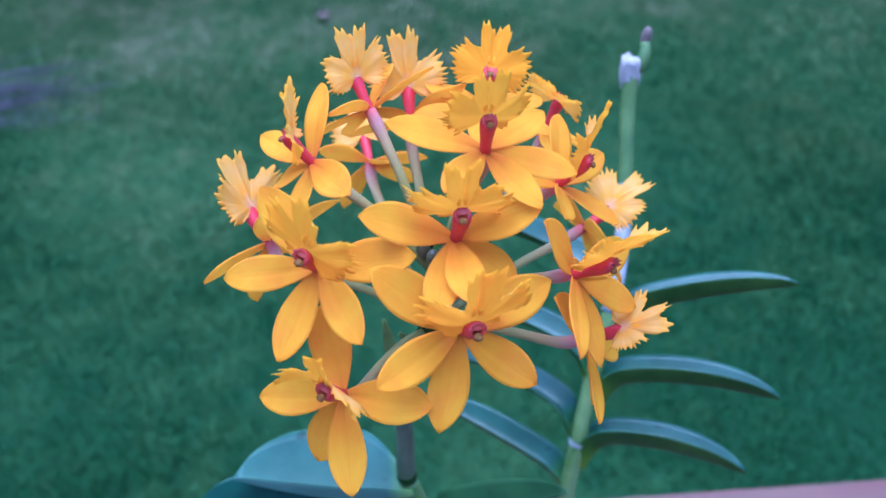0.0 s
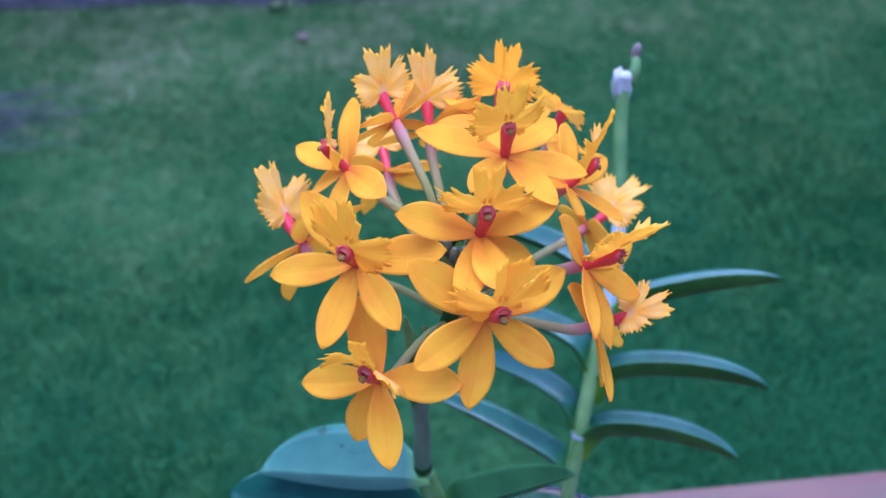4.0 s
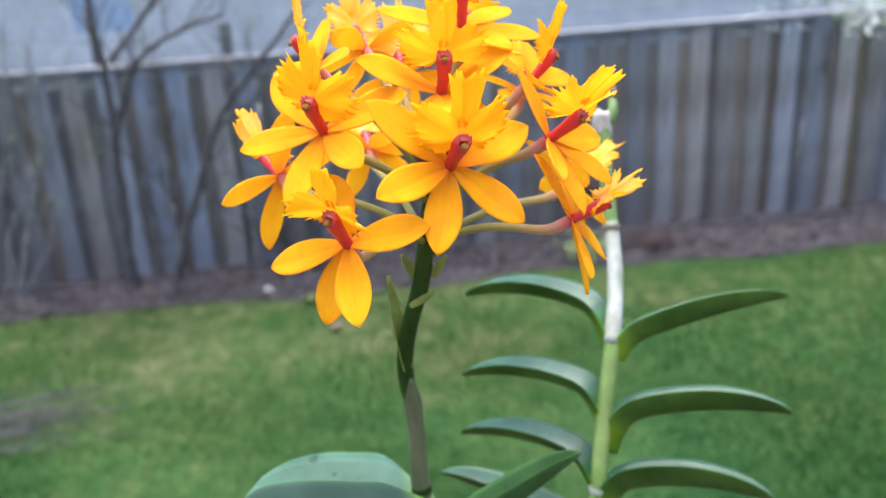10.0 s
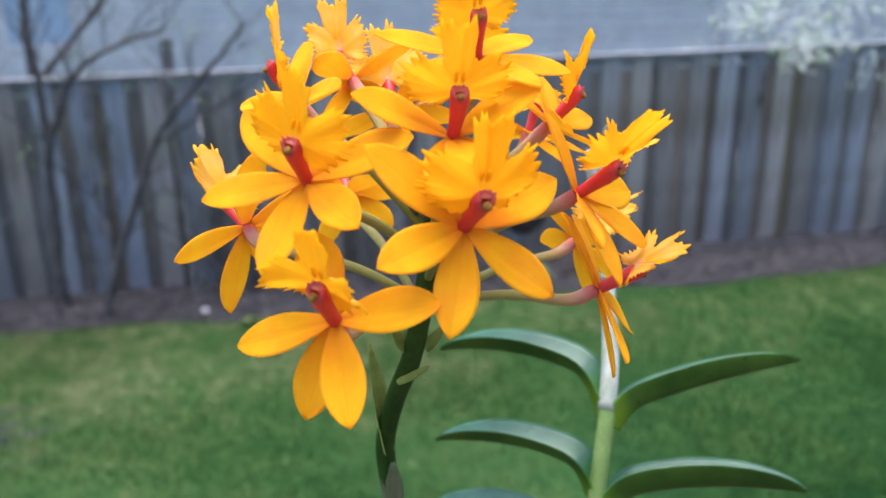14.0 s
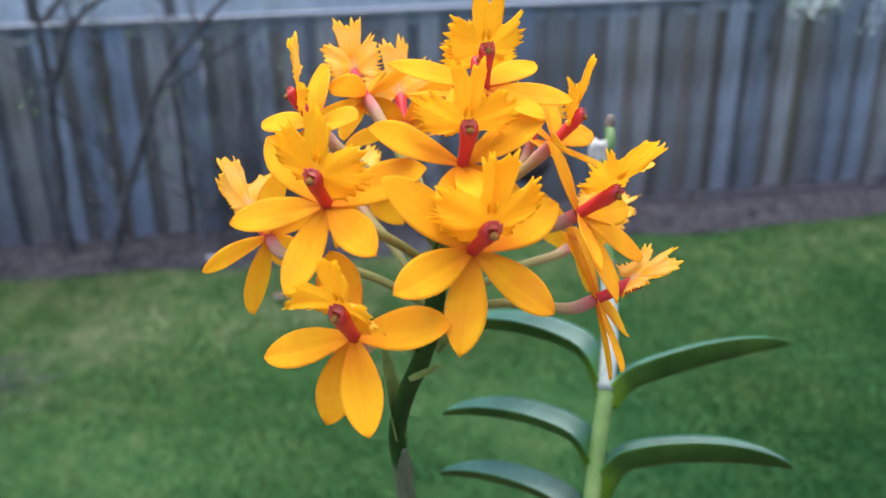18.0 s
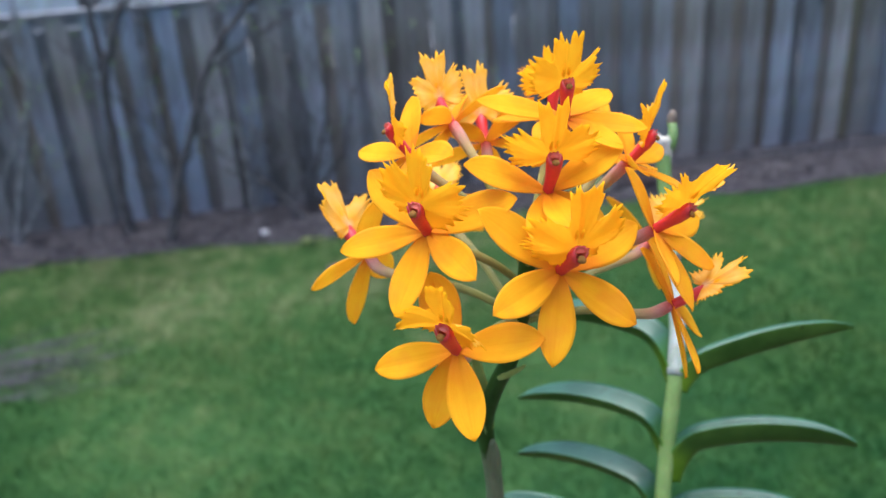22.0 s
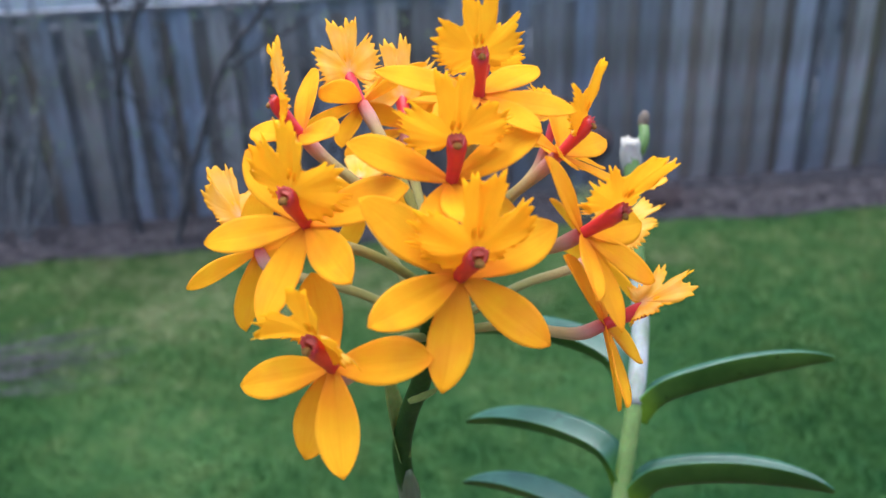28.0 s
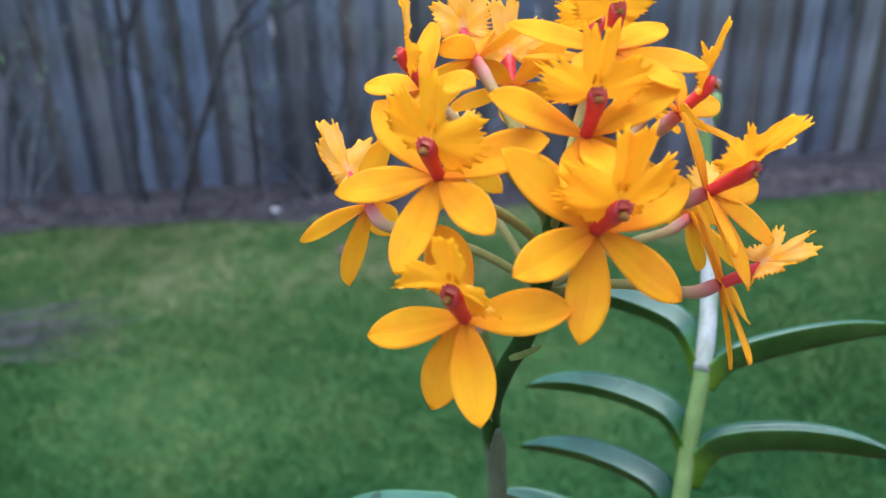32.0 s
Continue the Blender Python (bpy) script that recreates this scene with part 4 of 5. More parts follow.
def glass_jar(place, rim, height):
    """A clear glass jar with a rolled rim and a thick base."""
    prof = [(0.0, 0.0), (0.80, 0.0), (0.88, 0.02), (0.93, 0.10), (0.96, 0.4), (0.965, 0.75), (0.972, 0.855), (1.0, 0.865), (0.975, 0.875), (0.975, 0.895), (1.0, 0.905), (0.978, 0.915), (0.985, 0.955), (1.012, 0.97), (1.015, 0.985), (1.0, 1.0), (0.975, 0.998), (0.962, 0.985), (0.955, 0.955), (0.935, 0.9), (0.918, 0.75), (0.912, 0.4), (0.88, 0.13), (0.8, 0.085), (0.0, 0.075)]
    bm = bmesh.new()
    rings = []
    for r, z in prof:
        if r == 0:
            rings.append([bm.verts.new((0, 0, z * height))])
        else:
            rings.append([bm.verts.new((rim * r * math.cos(2 * math.pi * k / 64), rim * r * math.sin(2 * math.pi * k / 64), z * height)) for k in range(64)])
    for a, b in zip(rings, rings[1:]):
        for k in range(64):
            j = (k + 1) % 64
            if len(a) == 1:
                bm.faces.new((a[0], b[j], b[k]))
            elif len(b) == 1:
                bm.faces.new((a[k], a[j], b[0]))
            else:
                bm.faces.new((a[k], a[j], b[j], b[k]))
    ob = mesh_object("glass_jar", bm, GLASS)
    ob.location = place
    ob.visible_shadow = False
    return tagged(ob, "clear round glass jar holding two orchid stems", "jar")


JAR = (0.058, 0.186, RAIL_Z + 0.0005)
glass_jar(JAR, 0.047, 0.1615)


# ---- leaves and stems ----
def leaf_mesh(base, tip, width, arch, facing, fold=0.25, thick=0.0016, blunt=0.6, drop=0.0, wave=0.0, rows=26, cols=13, neck=0.35, crease=1.3, hook=0.3, even=0.0, two=False):
    """A strap or oval leaf from base to tip. arch: height of the bow; facing: where its upper side looks; fold: depth of the V along the midrib; drop: how far the base bends down to clasp the stem."""
    base, tip, facing = Vector(base), Vector(tip), Vector(facing).normalized()
    ctrl = (base + tip) / 2 + facing * arch + (tip - base) * (-0.12)

    def spine(u):
        return base * (1 - u) ** 2 + ctrl * 2 * u * (1 - u) + tip * u * u - facing * drop * max(0.0, 1 - u / hook) ** 2

    top, bot = np.zeros((rows, cols, 3)), np.zeros((rows, cols, 3))
    al, ac, rim = np.zeros((rows, cols)), np.zeros((rows, cols)), np.zeros((rows, cols))
    across_way = (tip - base).cross(facing).normalized()
    for i in range(rows):
        u = (i / (rows - 1)) ** (1.25 if drop else 1.0)
        p = spine(u)
        d = (spine(min(1.0, u + 0.01)) - spine(max(0.0, u - 0.01))).normalized()
        side = (across_way - d * across_way.dot(d)).normalized()
        up = side.cross(d).normalized()
        grow = min(1.0, u / 0.38)
        shape = (neck + (1 - neck) * math.sin(grow * math.pi / 2)) * (1 - max(0.0, (u - 0.45) / 0.55) ** (2 + blunt * 2)) ** 0.62
        w = max(0.0006, width / 2 * shape)
        for j in range(cols):
            v = 2 * j / (cols - 1) - 1
            lift = fold * w * (abs(v) ** crease) * (1.6 - u + even * (u - 0.6)) + wave * w * math.sin(9 * u + 2 * v) * abs(v)
            q = p + side * (w * v) + up * lift
            t = thick * (1 - 0.75 * abs(v) ** 3) * (1 - 0.6 * u * u)
            top[i, j], bot[i, j] = q, q - up * t
            al[i, j], ac[i, j], rim[i, j] = u, v, abs(v)
    return sheet_mesh("leaf", top, bot, al, ac, rim, two)


def flowering_orchid():
    s = empty("flowering_orchid", (0.026, 0.19, RAIL_Z + 0.012), "reed-stem orchid with fringed orange flowers in a glass jar", "orchid")
    inv = Matrix.Translation((-0.026, -0.19, -RAIL_Z - 0.012))
    return s, inv


ORCHID, ORCHID_INV = flowering_orchid()


def orchid_part(name, me, material, label="", parent=None):
    me.transform(ORCHID_INV)
    return put(name, me, material, parent or ORCHID, label)


STEM = [(0.030, 0.192, 2.415), (0.027, 0.191, 2.52), (0.0225, 0.1895, 2.552), (0.0185, 0.1895, 2.572), (0.0137, 0.1915, 2.590), (0.0135, 0.1912, 2.612), (0.0118, 0.190, 2.634), (0.0148, 0.184, 2.651), (0.0195, 0.1755, 2.667), (0.0225, 0.170, 2.683), (0.0245, 0.172, 2.695), (0.0255, 0.1735, 2.704)]
axis = curve(STEM, 89)


def span(z0, z1):
    return [p for p in axis if z0 - 0.0012 <= p.z <= z1 + 0.0012]


def stem_piece(name, z0, z1, r0, r1, material, label="", swell=0.0):
    pts = span(z0, z1)
    n = len(pts) - 1
    rad = [r0 + (r1 - r0) * i / n + swell * math.exp(-((i / n - 0.04) ** 2) * 300) for i in range(n + 1)]
    return orchid_part(name, tube_mesh(name, pts, rad, 16), material, label)


stem_piece("lower_stem", 2.415, 2.571, 0.0042, 0.0034, STEM_BROWN, "purple-brown lower stem")
stem_piece("green_node", 2.570, 2.588, 0.0036, 0.0031, STEM_GREEN, "yellow-green leafy joint")
stem_piece("sheath", 2.588, 2.628, 0.0031, 0.0024, SHEATH, "grey-green papery sheath")
stem_piece("flower_stem", 2.586, 2.704, 0.0026, 0.0021, STEM_DARK, "dark green flower stem")


def node_ring(z, r, material=STEM_BROWN):
    pts = span(z - 0.002, z + 0.002)
    c = pts[len(pts) // 2]
    return orchid_part("node_ring", tube_mesh("node_ring", [c + Vector((0, 0, d)) for d in (-0.0016, -0.0006, 0.0006, 0.0016)], [r * 0.97, r * 1.1, r * 1.08, r * 0.96], 16, False), material)


node_ring(2.5515, 0.0039)
node_ring(2.530, 0.0041)
node_ring(2.5895, 0.0030, STEM_DARK)
for args, tone, words in (
    (dict(base=(0.0175, 0.188, 2.564), tip=(-0.0510, 0.182, 2.5842), width=0.028, arch=-0.002, facing=(0.12, -0.62, 0.78), fold=0.28), LEAF, ""),
    (dict(base=(0.0225, 0.187, 2.548), tip=(0.0806, 0.166, 2.5805), width=0.029, arch=0.006, facing=(-0.15, -0.5, 0.85), fold=0.28), LEAF, ""),
    # paler tone stands in for light falling on this lower leaf
    (dict(base=(0.0235, 0.189, 2.539), tip=(-0.0270, 0.181, 2.5655), width=0.0215, arch=-0.003, facing=(0.25, -0.6, 0.75), fold=0.22), YOUNG_LIT_LEAF, "lower leaf in a paler, lit tone"),
    (dict(base=(0.0255, 0.187, 2.528), tip=(0.0760, 0.158, 2.5600), width=0.028, arch=0.004, facing=(-0.15, -0.5, 0.85), fold=0.28), LEAF, ""),
):
    orchid_part("leaf", leaf_mesh(blunt=0.5, neck=0.12, thick=0.0019, crease=1.08, **args), tone, words)
orchid_part("leaf", leaf_mesh((0.0160, 0.1880, 2.5865), (-0.0402, 0.1845, 2.5930), 0.0295, -0.007, (0.05, 0.34, 1), fold=1.0, even=1.0, blunt=0.45, neck=0.2, thick=0.0018, crease=1.25, two=True), YOUNG_LIT_LEAF, "paler young upper leaf folded along its keel").data.materials.append(YOUNG_UNDER)
orchid_part("leaf", leaf_mesh((0.0185, 0.186, 2.574), (0.0612, 0.1715, 2.616), 0.013, -0.004, (-0.62, 0.2, 0.75), fold=1.0, even=1.0, blunt=0.1, neck=0.55, drop=0.008, hook=0.3), FOLDED_LEAF, "narrow folded fresh green leaf")


def clasp(z, toward, length, r, material):
    """A short pointed sheath that clasps the stem."""
    pts = span(z, z + length)
    me = leaf_mesh(pts[0] + Vector(toward) * r, pts[-1] + Vector(toward) * (r * 1.6), r * 2.3, r * 0.4, Vector(toward), fold=-0.55, thick=0.0005, blunt=0.0, neck=0.75, rows=12, cols=9)
    return orchid_part("bract", me, material)


clasp(2.612, (0.5, -0.85, 0.1), 0.020, 0.0024, SHEATH)
for base, tip, width, arch, facing, fold, words in (
    ((0.0182, 0.1735, 2.6700), (0.0154, 0.1725, 2.6770), 0.0030, -0.0008, (0.6, -0.75, 0.3), 0.5, "small spreading green bract"),
    ((0.0230, 0.1735, 2.6700), (0.0270, 0.1725, 2.6762), 0.0030, -0.0008, (-0.6, -0.75, 0.3), 0.5, "small spreading green bract"),
    ((0.0164, 0.1765, 2.6597), (0.0234, 0.1735, 2.6662), 0.0030, 0.0016, (0.35, -0.9, -0.2), -0.5, "pale clasping bract"),
    ((0.0116, 0.1885, 2.6345), (0.0090, 0.1890, 2.6640), 0.0052, -0.0012, (0.75, -0.65, 0.05), 0.9, "pale green pointed bract"),
):
    orchid_part("bract", leaf_mesh(base, tip, width, arch, facing, fold=fold, thick=0.0005, blunt=0.0, neck=0.6, rows=14, cols=9), BRACT, words)
bud_rng = random.Random(2)
for k in range(9):
    a = k * 2.4
    bm = bmesh.new()
    blob(bm, (0.0255 + 0.0042 * math.cos(a), 0.1735 + 0.0042 * math.sin(a), 2.703 + 0.001 * (k % 3)), (0.0016, 0.0016, 0.0027), k, 0.1)
    me = bpy.data.meshes.new("bud")
    bm.to_mesh(me)
    bm.free()
    me.polygons.foreach_set("use_smooth", [True] * len(me.polygons))
    orchid_part("bud", me, BUD)


# ---- flowers ----
def tepal_mesh(length, width, seed, point=0.35, cup=0.12, curl=0.0):
    """One sepal or petal along +x with its face to +z."""
    rng = random.Random(seed)
    rows, cols = 20, 11
    top, bot = np.zeros((rows, cols, 3)), np.zeros((rows, cols, 3))
    al, ac, rim = np.zeros((rows, cols)), np.zeros((rows, cols)), np.zeros((rows, cols))
    ph, twist = rng.uniform(0, 6), rng.uniform(-0.12, 0.12)
    for i in range(rows):
        u = i / (rows - 1)
        shape = math.sin(math.pi * (0.07 + 0.93 * u ** 0.92) ** 1.45 * 0.985) ** (0.62 + 0.25 * point * u)
        if u > 0.9:
            shape *= 1 - point * (u - 0.9) * 2.2
        w = max(0.00025, width / 2 * shape) if i < rows - 1 else 0.0002
        for j in range(cols):
            v = 2 * j / (cols - 1) - 1
            z = -curl * length * u * u + cup * w * v * v - 0.05 * width * math.exp(-((v / 0.16) ** 2)) * (1 - u)
            z += 0.035 * width * math.sin(5 * u + ph + 1.5 * v) * abs(v) * u + twist * w * v * u
            y = w * v
            t = 0.00042 * (1 - 0.5 * v * v)
            top[i, j], bot[i, j] = (length * u, y, z), (length * u, y, z - t)
            al[i, j], ac[i, j], rim[i, j] = u, v, abs(v)
    return sheet_mesh("tepal", top, bot, al, ac, rim)


LIP_ANGLES = (0, 14, 18, 20.5, 23, 28, 34, 43, 54, 68, 84, 104, 122, 136)
LIP_RADII = (12.0, 12.0, 11.6, 10.6, 8.4, 6.0, 6.6, 9.2, 9.4, 8.9, 8.1, 6.9, 5.5, 3.4)


def fringe_teeth(rng, count):
    """Heights of uneven pointed teeth, a tip every five to nine steps."""
    teeth, j = [0.0] * count, 1
    while j < count - 4:
        w, h = rng.choice((5, 6, 7, 9)), rng.uniform(0.5, 1.35)
        peak = rng.uniform(0.35, 0.65) * w
        for k in range(w):
            if j + k < count:
                teeth[j + k] = h * max(0.0, 1 - abs(k - peak) / (0.5 * w))
        j += w
    return teeth


def lip_mesh(scale, seed, cupped=False):
    """The fringed three-lobed lip: a notched wedge between two broad toothed wings. It grows along +y from the origin, spreads in x, and faces +z."""
    rng = random.Random(seed)
    nt, nr = 241, 13
    half = radians(136)
    top, bot = np.zeros((nr, nt, 3)), np.zeros((nr, nt, 3))
    al, ac, rim = np.zeros((nr, nt)), np.zeros((nr, nt)), np.zeros((nr, nt))
    skew = rng.uniform(-3, 3)
    droop = [rng.uniform(0.006, 0.026), rng.uniform(0.006, 0.026)]
    if cupped:
        droop = [-0.045, -0.03]
    curl = rng.uniform(-0.012, 0.010)
    waist = rng.uniform(0.93, 1.12)
    reach = rng.uniform(0.92, 1.04)
    ph, ph2 = rng.uniform(0, 6), rng.uniform(0, 6)
    teeth, bend = fringe_teeth(rng, nt), fringe_teeth(rng, nt)
    for j in range(nt):
        a = -half + 2 * half * j / (nt - 1)
        d = max(0.5, abs(math.degrees(a) + skew))
        ragged = 0.5 * noise.noise((a * 3.1, seed * 2.3, 0)) + 0.35 * noise.noise((a * 8.0, seed * 1.1, 4))
        stretch = reach if d < 25 else 1.0
        notch = 1 - 0.14 * math.exp(-((d / 4.5) ** 2))
        r = float(np.interp(d * (waist if d < 25 else 1.0), LIP_ANGLES, LIP_RADII)) * stretch * notch + ragged * (1 if d > 38 or d < 12 else 0.2)
        long = 1.9 if d > 40 or d < 19 else 0.4
        fringe = long * teeth[j] * (1.0 if d < 118 else 0.3)
        for i in range(nr):
            u = i / (nr - 1)
            rr = (r * 0.95 * (i / (nr - 2)) if i < nr - 1 else r * 0.95 + 0.12 + fringe) * scale
            x, y = rr * math.sin(a), rr * math.cos(a)
            wing = min(1.0, max(0.0, (d - 20) / 50))
            z = -wing * droop[a > 0] * rr * rr + (1 - wing) * curl * rr * rr
            z += (0.95 * math.sin(3.3 * a + ph) + 0.6 * math.sin(7 * a + ph2)) * u * u * scale
            if i == nr - 1:
                z += (bend[j] - 0.4) * 0.5 * scale
            z -= 0.55 * math.exp(-((x / (0.45 * scale)) ** 2)) * max(0.0, min(1.0, y / 4)) * scale
            # ruffled margin, and fine raised veins that fan out from the throat
            z += (0.24 * math.sin(13 * a + ph2) + 0.07 * math.sin(29 * a + ph)) * u ** 3 * scale
            z += 0.014 * math.sin(44 * a) * u * scale
            t = 0.4 * (1 - 0.6 * u)
            top[i, j], bot[i, j] = (x / 1000, y / 1000, z / 1000), (x / 1000, y / 1000, (z - t) / 1000)
            al[i, j], ac[i, j], rim[i, j] = u, a * 1.2, u
    return sheet_mesh("lip", top, bot, al, ac, rim, True)


def column_mesh(scale, seed):
    """A red column along +z that widens to an open, slightly toothed hood, with its mouth cut towards -y."""
    rng = random.Random(seed)
    sides = 20
    prof = [(-1.4, 1.15), (0.2, 1.18), (1.6, 1.22), (3.0, 1.32), (4.4, 1.45), (5.8, 1.62), (7.0, 1.74), (8.0, 1.78), (8.7, 1.72), (9.2, 1.45), (9.15, 1.15), (9.05, 0.95), (9.0, 0.7), (9.0, 0.0005)]
    bow = rng.uniform(-0.25, 0.25)
    verts, faces, along, across = [], [], [], []
    for i, (z, r) in enumerate(prof):
        for k in range(sides):
            a = 2 * math.pi * k / sides
            tooth = (0.7 if k % 2 else -0.1) * rng.uniform(0.4, 1.2) * (0.2 + abs(math.cos(a))) if i in (9, 10) else 0.0
            mouth = -1.2 * max(0.0, -math.sin(a)) ** 1.3 * min(1.0, max(0.0, (z - 6.0) / 2.4))
            flat = 0.86 if i > 5 else 0.95
            lean = bow * math.sin(math.pi * max(0.0, z) / 9.6)
            verts.append(Vector((r * math.cos(a) + lean, r * math.sin(a) * flat + 0.06 * z, z + tooth + mouth)) * scale / 1000)
            along.append(min(1.0, max(0.0, i / 10)))
            across.append(k / sides * 6)
    for i in range(len(prof) - 1):
        for k in range(sides):
            a, b = i * sides + k, i * sides + (k + 1) % sides
            faces.append((a, b, b + sides, a + sides))
    faces.append(tuple(range(sides - 1, -1, -1)))
    me = bpy.data.meshes.new("column")
    me.from_pydata([tuple(v) for v in verts], [], faces)
    for key, val in (("along", along), ("across", across)):
        at = me.attributes.new(key, "FLOAT", "POINT")
        at.data.foreach_set("value", np.array(val, np.float32))
    me.polygons.foreach_set("use_smooth", [True] * len(me.polygons))
    return me


def basis(x, y, z, o):
    m = Matrix((x, y, z)).transposed().to_4x4()
    m.translation = o
    return m


def flower(index, centre, face, up, size, lip_angle, tepals):
    c, f = Vector(centre), Vector(face).normalized()
    r = Vector(up).cross(f).normalized()
    u = f.cross(r)
    # stalk: out of the stem, curving into the back of the flower
    h = max(2.681, min(2.701, 2.690 + 0.45 * (c.z - 2.712)))
    start = min(axis, key=lambda p: abs(p.z - h)).copy()
    back = c - f * 0.007
    way = c - start
    pts = curve([start, start + way * 0.30 + Vector((0, 0, 0.0014)), start * 0.36 + back * 0.64 + Vector((0, 0, 0.0020)), back, c - f * 0.0006], 22)
    rad = [0.00092 + 0.00036 * (i / 21) + 0.0003 * math.exp(-((i / 21 - 0.85) / 0.12) ** 2) for i in range(22)]
    stalk = orchid_part("flower", tube_mesh("flower", pts, rad, 12), PEDICEL, "orange fringed flower on a mauve-green stalk")
    frame_m = basis(r, u, f, c)
    for k, (angle, length, lift) in enumerate(tepals):
        kind = "petal" if k in (2, 4) else "sepal"
        wide = (7.9 if k < 2 else 7.2 if k == 3 else 6.9) * size / 1000
        me = tepal_mesh(length * size / 1000, wide, index * 7 + k, 0.5 if kind == "sepal" else 0.3, 0.13, 0.03)
        me.transform(frame_m @ pose(0, 0, -0.0002 * (k % 2) - 0.0001 * k, 0, 0, angle) @ pose(0.0006, 0, 0, 0, -lift, 0))
        orchid_part(kind, me, PETAL, parent=stalk)
    tip = Vector((0, 0.0008, 0.0085)) * size
    me = column_mesh(size, index)
    me.transform(frame_m)
    orchid_part("column", me, COLUMN, "glossy red column", parent=stalk)
    bm = bmesh.new()
    blob(bm, (0, -0.0006 * size, 0.0086 * size), (0.0008 * size, 0.00075 * size, 0.0006 * size), index, 0.35)
    me = bpy.data.meshes.new("anther_cap")
    bm.to_mesh(me)
    bm.free()
    me.polygons.foreach_set("use_smooth", [True] * len(me.polygons))
    me.transform(frame_m)
    orchid_part("anther_cap", me, ANTHER, parent=stalk)
    b = radians(lip_angle)
    ax = Vector((0, math.sin(b), math.cos(b)))
    lm = basis(Vector((1, 0, 0)), ax, Vector((1, 0, 0)).cross(ax), tip + Vector((0, 0.0009, -0.0006)) * size)
    me = lip_mesh(size * (0.86 if index == 4 else 0.84 if index == 6 else 1.0), index, index == 4)
    me.transform(frame_m @ lm)
    lip = orchid_part("lip", me, LIP, "deep golden fringed three-lobed lip", parent=stalk)
    me.materials.append(LIP_BACK)
    # two bright warty swellings at the lip's throat
    bm = bmesh.new()
    for dx in (-0.6, 0.6):
        blob(bm, (dx * size / 1000, 0.0030 * size, -0.0001 * size), (0.0004 * size, 0.0011 * size, 0.0004 * size), index + dx, 0.35)
    me = bpy.data.meshes.new("callus")
    bm.to_mesh(me)
    bm.free()
    me.polygons.foreach_set("use_smooth", [True] * len(me.polygons))
    me.transform(frame_m @ lm)
    orchid_part("callus", me, LIP, "two bright yellow swellings at the throat", parent=stalk)
    return lip


COLUMN, PEDICEL = column_material(), pedicel_material()

